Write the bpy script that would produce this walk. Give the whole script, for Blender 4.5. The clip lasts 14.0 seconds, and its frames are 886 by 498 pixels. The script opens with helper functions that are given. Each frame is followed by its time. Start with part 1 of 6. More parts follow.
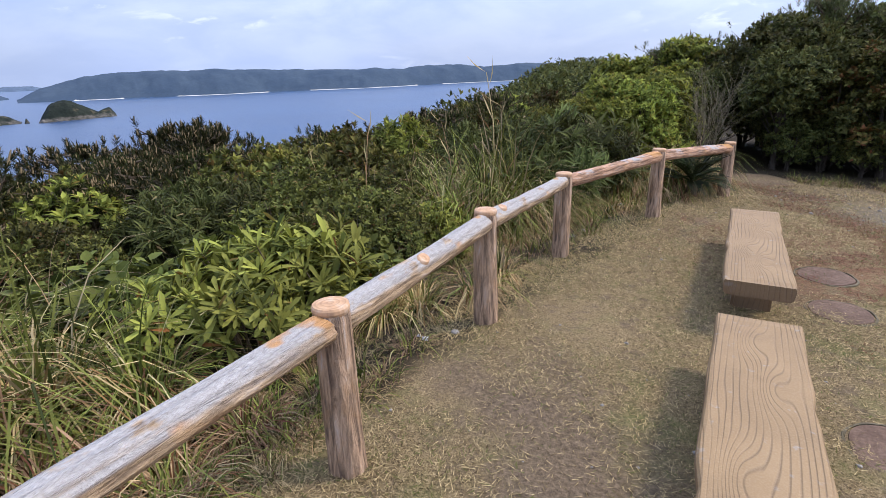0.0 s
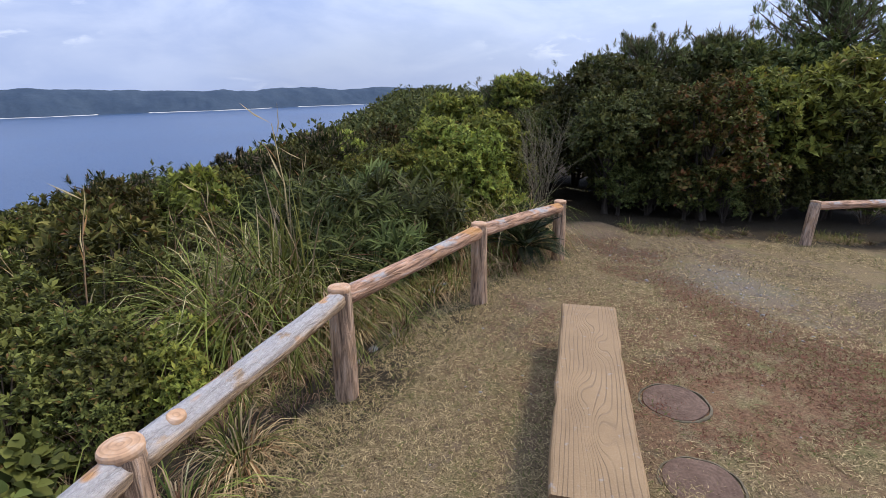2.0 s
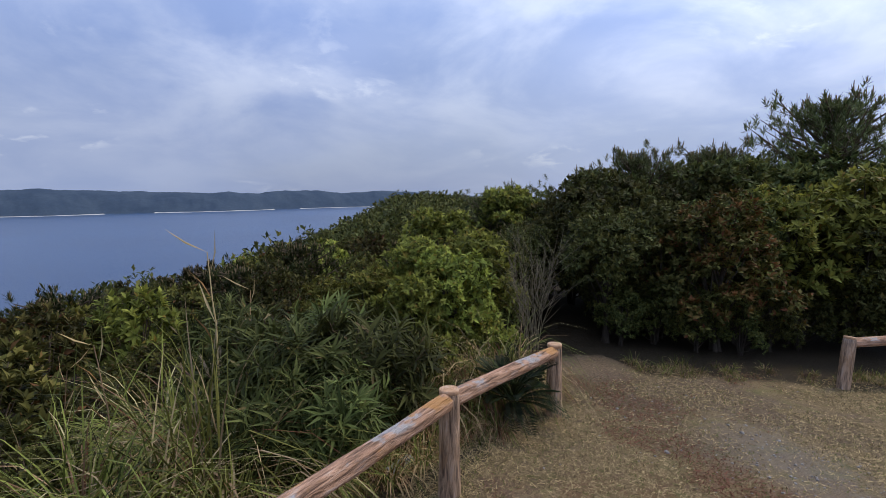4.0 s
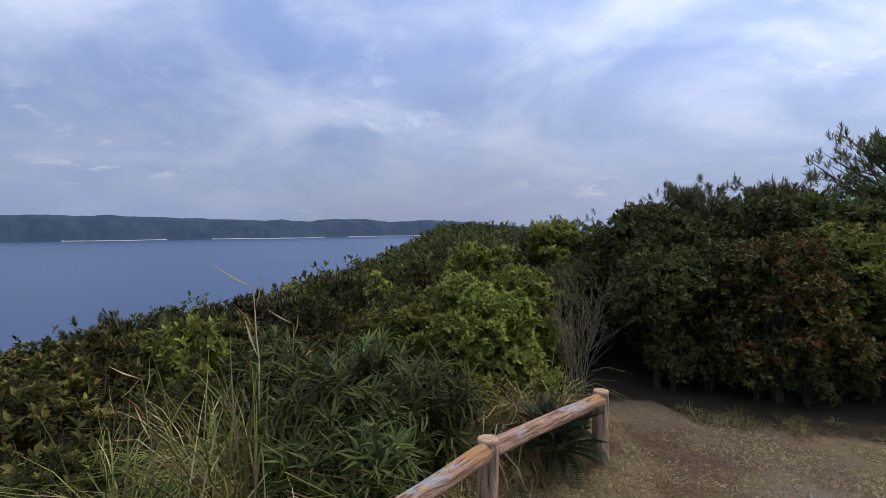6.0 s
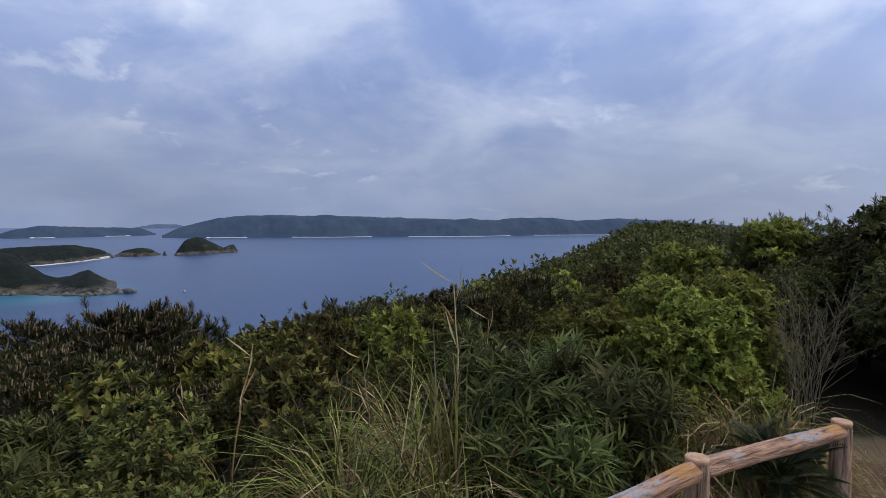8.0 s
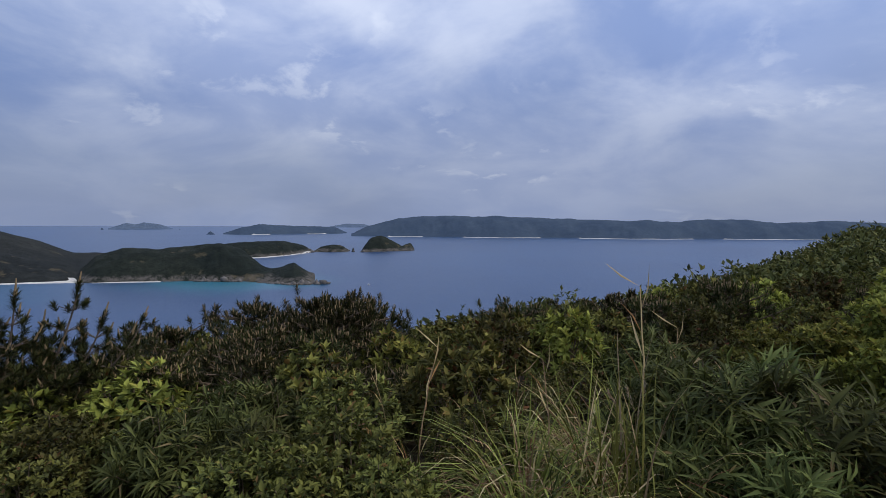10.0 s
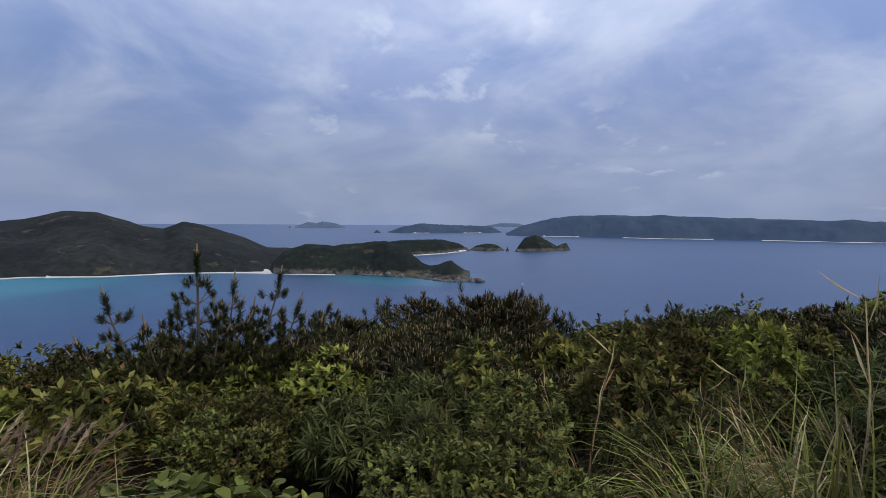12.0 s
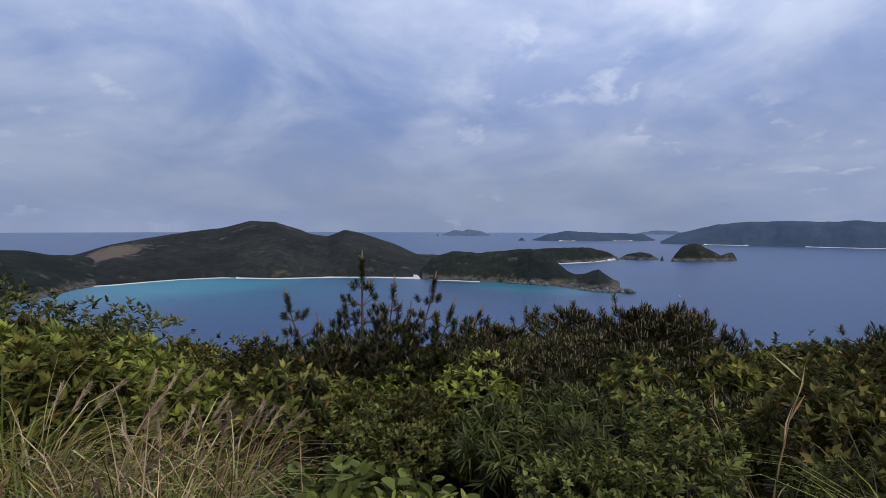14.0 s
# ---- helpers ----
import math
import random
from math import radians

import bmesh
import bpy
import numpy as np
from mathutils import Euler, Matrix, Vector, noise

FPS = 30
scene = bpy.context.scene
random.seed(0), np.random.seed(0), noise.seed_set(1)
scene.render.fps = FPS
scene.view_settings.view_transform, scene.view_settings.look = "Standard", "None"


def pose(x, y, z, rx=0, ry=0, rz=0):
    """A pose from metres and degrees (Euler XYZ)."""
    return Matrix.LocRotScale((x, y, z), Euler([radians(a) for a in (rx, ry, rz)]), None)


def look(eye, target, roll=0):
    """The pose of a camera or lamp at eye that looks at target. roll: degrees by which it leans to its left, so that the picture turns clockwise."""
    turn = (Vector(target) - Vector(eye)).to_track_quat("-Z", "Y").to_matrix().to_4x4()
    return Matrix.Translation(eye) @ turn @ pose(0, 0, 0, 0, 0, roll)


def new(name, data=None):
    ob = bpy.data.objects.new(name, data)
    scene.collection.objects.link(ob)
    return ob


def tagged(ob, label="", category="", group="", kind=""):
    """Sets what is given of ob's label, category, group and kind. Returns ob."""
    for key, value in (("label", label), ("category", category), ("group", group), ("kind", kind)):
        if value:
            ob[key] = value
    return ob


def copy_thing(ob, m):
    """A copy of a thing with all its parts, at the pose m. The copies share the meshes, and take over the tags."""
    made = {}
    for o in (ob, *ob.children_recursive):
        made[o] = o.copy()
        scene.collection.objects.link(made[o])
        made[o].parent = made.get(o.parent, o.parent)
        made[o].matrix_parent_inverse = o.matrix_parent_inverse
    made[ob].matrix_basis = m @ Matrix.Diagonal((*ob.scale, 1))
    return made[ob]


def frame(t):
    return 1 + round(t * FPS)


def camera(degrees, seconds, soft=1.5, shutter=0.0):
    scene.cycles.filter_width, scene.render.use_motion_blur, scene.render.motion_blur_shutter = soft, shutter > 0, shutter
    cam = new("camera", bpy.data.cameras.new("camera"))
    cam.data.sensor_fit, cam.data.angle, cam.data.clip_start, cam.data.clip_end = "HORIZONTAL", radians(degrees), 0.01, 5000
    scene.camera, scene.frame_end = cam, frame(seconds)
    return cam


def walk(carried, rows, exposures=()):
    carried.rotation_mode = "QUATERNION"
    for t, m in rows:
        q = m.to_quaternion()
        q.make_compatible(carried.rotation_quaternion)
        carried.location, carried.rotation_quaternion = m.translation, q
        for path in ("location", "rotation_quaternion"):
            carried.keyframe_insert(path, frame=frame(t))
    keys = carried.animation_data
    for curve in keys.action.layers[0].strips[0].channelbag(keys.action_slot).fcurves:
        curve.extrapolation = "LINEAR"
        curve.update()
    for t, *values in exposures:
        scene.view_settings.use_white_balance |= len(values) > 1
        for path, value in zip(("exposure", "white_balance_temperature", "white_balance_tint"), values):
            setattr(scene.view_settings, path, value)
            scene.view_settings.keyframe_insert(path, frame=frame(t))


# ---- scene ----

# ---------------------------------------------------------------- camera and walk
cam = camera(80.2, 14.0, soft=0.65)
PATH = [
    (0, (0.249, 0.236, 1.698), (0.071, 2.119, 1.048), -1.8),
    (0.5, (0.465, 0.574, 1.718), (0.603, 2.469, 1.094), -1.6),
    (1, (0.649, 0.984, 1.735), (0.953, 2.864, 1.125), -1.5),
    (1.5, (0.862, 1.393, 1.739), (1.183, 3.271, 1.131), -1.5),
    (2, (1.042, 1.842, 1.959), (1.364, 3.727, 1.375), -1.0),
    (2.5, (1.201, 2.316, 2.049), (1.494, 4.231, 1.551), -0.9),
    (3, (1.36, 2.605, 2.132), (1.653, 4.544, 1.738), -0.4),
    (3.5, (1.458, 2.837, 2.144), (1.809, 4.784, 1.852), -0.2),
    (6, (1.544, 2.953, 2.243), (1.724, 4.942, 2.142), 0.2),
    (6.5, (1.512, 2.938, 2.255), (1.486, 4.935, 2.149), -0.1),
    (7, (1.479, 2.915, 2.263), (1.279, 4.902, 2.153), -0.1),
    (7.5, (1.463, 2.922, 2.257), (1.112, 4.888, 2.147), -0.0),
    (8, (1.449, 2.904, 2.252), (0.939, 4.835, 2.144), 0.1),
    (8.5, (1.432, 2.876, 2.251), (0.767, 4.759, 2.146), 0.2),
    (9, (1.419, 2.859, 2.23), (0.601, 4.681, 2.126), 0.3),
    (11.5, (1.213, 2.807, 2.241), (-0.212, 4.206, 2.127), 0.5),
    (12, (1.201, 2.771, 2.243), (-0.322, 4.062, 2.129), 0.5),
    (12.5, (1.181, 2.762, 2.238), (-0.42, 3.955, 2.126), 0.5),
    (13, (1.173, 2.723, 2.241), (-0.491, 3.828, 2.134), 0.4),
    (13.5, (1.162, 2.701, 2.237), (-0.579, 3.679, 2.139), 0.3),
    (14, (1.177, 2.675, 2.244), (-0.639, 3.508, 2.156), 0.2),
]
EXPOSURES = [(0.0, 0.18), (0.9, -0.10), (1.5, -0.08), (2.5, -0.08), (3.5, -0.54), (6.0, -0.70), (9.0, -0.86), (14.0, -0.82)]
walk(cam, [(t, look(eye, target, roll)) for t, eye, target, roll in PATH], EXPOSURES)

# ---------------------------------------------------------------- world and sun
SUN_AZ, SUN_EL = 74.0, 50.0        # degrees clockwise from +y, and up
SEA = -60.0


def make_world():
    w = bpy.data.worlds.new("sky")
    scene.world = w
    w.use_nodes = True
    nt = w.node_tree
    nt.nodes.clear()
    N, Lk = nt.nodes.new, nt.links.new

    def m(op, a, b=None, c=None):
        n = N("ShaderNodeMath")
        n.operation = op
        for i, v in enumerate((a, b, c)):
            if v is None:
                continue
            if isinstance(v, (int, float)):
                n.inputs[i].default_value = v
            else:
                Lk(v, n.inputs[i])
        return n.outputs[0]

    out, bg = N("ShaderNodeOutputWorld"), N("ShaderNodeBackground")
    sky = N("ShaderNodeTexSky")
    sky.sky_type = "NISHITA"
    sky.sun_disc = False
    sky.sun_elevation, sky.sun_rotation = radians(SUN_EL), radians(SUN_AZ)
    sky.air_density, sky.dust_density = 1.0, 1.5
    tc, sep = N("ShaderNodeTexCoord"), N("ShaderNodeSeparateXYZ")
    Lk(tc.outputs["Generated"], sep.inputs[0])
    up = m("ADD", m("MAXIMUM", sep.outputs[2], 0.0), 0.34)
    comb = N("ShaderNodeCombineXYZ")
    Lk(m("DIVIDE", sep.outputs[0], up), comb.inputs[0])
    Lk(m("DIVIDE", sep.outputs[1], up), comb.inputs[1])

    def cloud(scale, detail, lo, hi, rough=0.55, dist=0.4, off=0.0):
        mp = N("ShaderNodeMapping")
        mp.inputs["Location"].default_value = (off, off * 0.7, 0)
        Lk(comb.outputs[0], mp.inputs["Vector"])
        nz = N("ShaderNodeTexNoise")
        nz.inputs["Scale"].default_value, nz.inputs["Detail"].default_value = scale, detail
        nz.inputs["Roughness"].default_value, nz.inputs["Distortion"].default_value = rough, dist
        Lk(mp.outputs[0], nz.inputs["Vector"])
        r = N("ShaderNodeMapRange")
        r.interpolation_type = "SMOOTHSTEP"
        r.inputs[1].default_value, r.inputs[2].default_value = lo, hi
        Lk(nz.outputs["Fac"], r.inputs[0])
        return r.outputs[0]

    sv = N("ShaderNodeVectorMath")
    sv.operation = "DOT_PRODUCT"
    Lk(tc.outputs["Generated"], sv.inputs[0])
    sv.inputs[1].default_value = (math.sin(radians(SUN_AZ)) * math.cos(radians(SUN_EL)), math.cos(radians(SUN_AZ)) * math.cos(radians(SUN_EL)), math.sin(radians(SUN_EL)))
    sun_side = sv.outputs["Value"]
    cover = cloud(0.7, 5, 0.34, 0.64, 0.5, 0.3, 3.1)
    puff = cloud(2.1, 9, 0.34, 0.72, 0.55, 0.35, 7.7)
    deck = N("ShaderNodeMix")
    deck.data_type = "RGBA"
    deck.inputs["A"].default_value = CLOUD_DARK
    deck.inputs["B"].default_value = CLOUD_LIGHT
    # clouds flatten into an even grey-blue towards the horizon, and brighten towards the sun
    rise = N("ShaderNodeMapRange")
    rise.interpolation_type = "SMOOTHSTEP"
    for i, v in enumerate((0.02, 0.26, 0.22, 1.0)):
        rise.inputs[i + 1].default_value = v
    Lk(sep.outputs[2], rise.inputs[0])
    even = m("ADD", m("MULTIPLY", m("SUBTRACT", puff, 0.42), rise.outputs[0]), 0.42)
    heap = m("MULTIPLY", cloud(5.2, 11, 0.55, 0.66, 0.56, 0.3, 1.9), cloud(1.3, 3, 0.5, 0.66, 0.5, 0.2, 12.3))
    lit_side = m("MULTIPLY", m("MAXIMUM", m("ADD", sun_side, 0.25), 0.0), 0.24)
    broad_band = m("MULTIPLY", m("SUBTRACT", cloud(0.9, 4, 0.32, 0.68, 0.5, 0.6, 5.3), 0.5), m("MULTIPLY", rise.outputs[0], 0.42))
    Lk(m("ADD", m("ADD", m("ADD", even, broad_band), lit_side), m("MULTIPLY", heap, 0.6)), deck.inputs["Factor"])
    deck.clamp_factor = False
    mix = N("ShaderNodeMix")
    mix.data_type = "RGBA"
    Lk(sky.outputs[0], mix.inputs["A"])
    Lk(deck.outputs["Result"], mix.inputs["B"])
    Lk(m("MULTIPLY_ADD", cover, 0.16, 0.82), mix.inputs["Factor"])
    Lk(mix.outputs["Result"], bg.inputs["Color"])
    near_sun = m("POWER", m("MAXIMUM", sun_side, 0.0), 2.0)
    higher = N("ShaderNodeMapRange")
    higher.interpolation_type = "SMOOTHSTEP"
    for i, v in enumerate((0.02, 0.42, 0.84, 1.36)):
        higher.inputs[i + 1].default_value = v
    Lk(sep.outputs[2], higher.inputs[0])
    Lk(m("MULTIPLY", m("MULTIPLY_ADD", near_sun, 0.052, 0.091), higher.outputs[0]), bg.inputs["Strength"])
    Lk(bg.outputs[0], out.inputs[0])


CLOUD_DARK, CLOUD_LIGHT = (4.4, 6.0, 10.7, 1), (9.2, 10.5, 14.0, 1)
make_world()
sun_data = bpy.data.lights.new("sun", "SUN")
sun_data.energy, sun_data.angle, sun_data.color = 2.7, radians(12), (1.0, 0.89, 0.74)
sun = new("sun", sun_data)
saz, sel = radians(SUN_AZ), radians(SUN_EL)
sun.matrix_basis = look((20 * math.sin(saz) * math.cos(sel), 20 * math.cos(saz) * math.cos(sel), 20 * math.sin(sel)), (0, 0, 0))


# ---------------------------------------------------------------- materials
class Mat:
    """A small builder for one node material."""

    def __init__(self, name, rough=0.7, spec=0.3):
        self.m = bpy.data.materials.new(name)
        self.m.use_nodes = True
        self.nt = self.m.node_tree
        self.b = self.nt.nodes["Principled BSDF"]
        self.out = self.nt.nodes["Material Output"]
        self.b.inputs["Roughness"].default_value = rough
        self.b.inputs["Specular IOR Level"].default_value = spec
        self.tc = self.nt.nodes.new("ShaderNodeTexCoord")

    def node(self, kind):
        return self.nt.nodes.new(kind)

    def link(self, a, b):
        self.nt.links.new(a, b)

    def coords(self, scale=(1, 1, 1), space="Object", rot=(0, 0, 0)):
        mp = self.node("ShaderNodeMapping")
        mp.inputs["Scale"].default_value = scale
        mp.inputs["Rotation"].default_value = rot
        self.link(self.tc.outputs[space], mp.inputs[0])
        return mp.outputs[0]

    def noise(self, scale, detail=4, vec=None, rough=0.55, dist=0.0):
        n = self.node("ShaderNodeTexNoise")
        n.inputs["Scale"].default_value, n.inputs["Detail"].default_value = scale, detail
        n.inputs["Roughness"].default_value, n.inputs["Distortion"].default_value = rough, dist
        self.link(vec if vec is not None else self.coords(), n.inputs["Vector"])
        return n.outputs["Fac"]

    def ramp(self, fac, stops):
        r = self.node("ShaderNodeValToRGB")
        e = r.color_ramp.elements
        while len(e) < len(stops):
            e.new(0.5)
        for el, (p, c) in zip(e, stops):
            el.position, el.color = p, (*c, 1)
        self.link(fac, r.inputs[0])
        return r.outputs[0]

    def rng(self, fac, lo, hi, a=0.0, b=1.0):
        r = self.node("ShaderNodeMapRange")
        r.interpolation_type = "SMOOTHSTEP"
        for i, v in enumerate((lo, hi, a, b)):
            r.inputs[i + 1].default_value = v
        self.link(fac, r.inputs[0])
        return r.outputs[0]

    def mix(self, fac, a, b, blend="MIX"):
        n = self.node("ShaderNodeMix")
        n.data_type, n.blend_type = "RGBA", blend
        for key, v in (("Factor", fac), ("A", a), ("B", b)):
            if isinstance(v, tuple):
                n.inputs[key].default_value = (*v, 1)
            elif isinstance(v, (int, float)):
                n.inputs[key].default_value = v
            else:
                self.link(v, n.inputs[key])
        return n.outputs["Result"]

    def math(self, op, a, b=0.0):
        n = self.node("ShaderNodeMath")
        n.operation = op
        for i, v in enumerate((a, b)):
            if isinstance(v, (int, float)):
                n.inputs[i].default_value = v
            else:
                self.link(v, n.inputs[i])
        return n.outputs[0]

    def color(self, c):
        if isinstance(c, tuple):
            self.b.inputs["Base Color"].default_value = (*c, 1)
        else:
            self.link(c, self.b.inputs["Base Color"])
        return self

    def bump(self, h, strength=0.4, dist=0.01):
        n = self.node("ShaderNodeBump")
        n.inputs["Strength"].default_value, n.inputs["Distance"].default_value = strength, dist
        self.link(h, n.inputs["Height"])
        self.link(n.outputs[0], self.b.inputs["Normal"])
        return self


def leaf_mat(name, dark, light, odd=None, odd_share=0.0, rough=0.5, through_light=0.16, young=None):
    """Leaves: each leaf has its own tone, each bush a slight shift, and light passes through."""
    k = Mat(name, rough + 0.08, 0.09)
    geo, obi = k.node("ShaderNodeNewGeometry"), k.node("ShaderNodeObjectInfo")
    isl = geo.outputs["Random Per Island"]
    col = k.ramp(isl, [(0.0, dark), (0.75, light), (1.0, tuple(min(1, c * 1.35) for c in light))])
    if odd:
        pick = k.math("FRACT", k.math("MULTIPLY", isl, 37.7))
        col = k.mix(k.math("LESS_THAN", pick, odd_share), col, odd)
    fresh = k.node("ShaderNodeAttribute")
    fresh.attribute_name = "young"
    col = k.mix(fresh.outputs["Fac"], col, young or (min(1, light[0] * 1.9), min(1, light[1] * 1.75), light[2] * 1.2))
    shift = k.math("ADD", k.math("MULTIPLY", obi.outputs["Random"], 0.66), 0.42)
    hsv = k.node("ShaderNodeHueSaturation")
    k.link(col, hsv.inputs["Color"])
    k.link(shift, hsv.inputs["Value"])
    k.link(k.math("ADD", k.math("MULTIPLY", obi.outputs["Random"], 0.045), 0.464), hsv.inputs["Hue"])
    blotch = k.noise(9.0, 3)
    col = k.mix(k.rng(blotch, 0.4, 0.75, 0.0, 0.25), hsv.outputs[0], (0.05, 0.055, 0.015))
    k.color(col)
    tr = k.node("ShaderNodeBsdfTranslucent")
    k.link(col, tr.inputs[0])
    ms = k.node("ShaderNodeMixShader")
    ms.inputs[0].default_value = through_light
    k.link(k.b.outputs[0], ms.inputs[1])
    k.link(tr.outputs[0], ms.inputs[2])
    k.link(ms.outputs[0], k.out.inputs[0])
    return k.m


def plain_mat(name, a, b, scale=6.0, rough=0.8, stretch=(1, 1, 1), bump=0.3, fine=60.0, dist=0.01):
    k = Mat(name, rough)
    v = k.coords(stretch)
    n1, n2 = k.noise(scale, 5, v), k.noise(fine, 4, v)
    c = k.ramp(n1, [(0.3, a), (0.7, b)])
    c = k.mix(k.rng(n2, 0.3, 0.7, 0, 0.5), c, tuple(x * 0.55 for x in a))
    k.color(c).bump(n2, bump, dist)
    return k.m


def log_mat(name, paint, wear=0.34):
    """Concrete cast and painted as a bark log: long grooves, orange-brown paint, pale where worn."""
    k = Mat(name, 0.75, 0.25)
    v = k.coords((1, 1, 0.11))
    g = k.noise(36.0, 6, v, 0.62, 0.7)
    fine = k.noise(70.0, 5, k.coords((1, 1, 0.6)), 0.65)
    base = k.ramp(g, [(0.34, (0.11, 0.064, 0.04)), (0.44, tuple(c * 0.55 for c in paint)), (0.56, paint), (0.72, (0.56, 0.45, 0.37))])
    worn = k.noise(5.0, 6, k.coords((1, 1, 0.55)), 0.62)
    geo = k.node("ShaderNodeNewGeometry")
    sep = k.node("ShaderNodeSeparateXYZ")
    k.link(geo.outputs["Normal"], sep.inputs[0])
    top = k.rng(sep.outputs[2], 0.0, 0.75)
    pale = k.ramp(fine, [(0.3, (0.32, 0.295, 0.275)), (0.7, (0.47, 0.44, 0.42))])
    pale = k.mix(k.rng(g, 0.37, 0.32, 0, 0.35), pale, (0.16, 0.13, 0.11))
    col = k.mix(k.math("MULTIPLY", k.rng(worn, wear, wear + 0.09), k.math("ADD", k.math("MULTIPLY", top, 0.92), 0.05)), base, pale)
    orange = k.noise(4.0, 4, k.coords((1, 1, 0.5)), 0.5, 0.3)
    col = k.mix(k.math("MULTIPLY", k.rng(orange, 0.515, 0.56), k.math("ADD", k.math("MULTIPLY", top, 0.7), 0.2)), col, (0.50, 0.25, 0.085))
    k.color(col).bump(k.math("ADD", g, k.math("MULTIPLY", fine, 0.3)), 1.0, 0.03)
    return k.m


def cut_mat():
    k = Mat("log_cut", 0.7, 0.25)
    w = k.node("ShaderNodeTexWave")
    w.wave_type, w.rings_direction = "RINGS", "Z"
    w.inputs["Scale"].default_value, w.inputs["Distortion"].default_value = 14, 2.5
    w.inputs["Detail"].default_value = 3
    k.link(k.coords(), w.inputs["Vector"])
    n = k.noise(16, 5)
    c = k.ramp(n, [(0.3, (0.34, 0.20, 0.12)), (0.5, (0.52, 0.31, 0.17)), (0.75, (0.55, 0.42, 0.32))])
    c = k.mix(k.rng(w.outputs["Fac"], 0.7, 0.95, 0, 0.3), c, (0.2, 0.11, 0.06))
    k.color(c).bump(w.outputs["Fac"], 0.25, 0.004)
    return k.m


def bench_mat(name, side=False):
    """Concrete planks cast with wood grain: brown paint, engraved grain lines and knots."""
    k = Mat(name, 0.62, 0.35)
    place = k.node("ShaderNodeSeparateXYZ")
    k.link(k.coords(), place.inputs[0])
    field = k.math("ADD", k.math("MULTIPLY", place.outputs[0], 42.0), k.math("MULTIPLY", k.noise(1.0, 2, k.coords((5.0, 0.7, 1.0)), 0.45, 0.3), 5.0))
    for kx, ky in ((0.02, -0.62), (-0.07, -0.28), (0.05, 0.35), (-0.03, 0.78)):
        dx = k.math("MULTIPLY", k.math("SUBTRACT", place.outputs[0], kx), 16.0)
        dy = k.math("MULTIPLY", k.math("SUBTRACT", place.outputs[1], ky), 5.5)
        knot = k.math("POWER", 2.718, k.math("MULTIPLY", k.math("ADD", k.math("MULTIPLY", dx, dx), k.math("MULTIPLY", dy, dy)), -1.0))
        field = k.math("ADD", field, k.math("MULTIPLY", knot, 3.5))
    ring = k.math("ABSOLUTE", k.math("SUBTRACT", k.math("FRACT", field), 0.5))
    line = k.rng(ring, 0.0, 0.2, 1, 0)
    broken = k.noise(9.0, 3, k.coords((1.0, 0.25, 1.0)))
    line = k.math("MULTIPLY", line, k.rng(broken, 0.35, 0.6, 0.25, 1.0))
    stain = k.noise(2.5, 6, None, 0.65)
    fine = k.noise(120, 3)
    c = k.ramp(stain, [(0.25, (0.20, 0.122, 0.055)), (0.55, (0.275, 0.172, 0.080)), (0.8, (0.33, 0.218, 0.112))])
    c = k.mix(k.math("MULTIPLY", line, 0.5), c, (0.135, 0.084, 0.045))
    c = k.mix(k.rng(fine, 0.4, 0.75, 0, 0.3), c, (0.36, 0.262, 0.155))
    edge = k.noise(14, 4)
    c = k.mix(k.rng(edge, 0.62, 0.72, 0, 0.45), c, (0.30, 0.29, 0.27))
    # sides, ends, underside and legs: same paint mixed halfway to dark brown
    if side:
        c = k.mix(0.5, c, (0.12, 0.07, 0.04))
    inv = k.math("SUBTRACT", k.math("MULTIPLY", fine, 0.25), line)
    k.color(c).bump(inv, 0.55, 0.006)
    return k.m


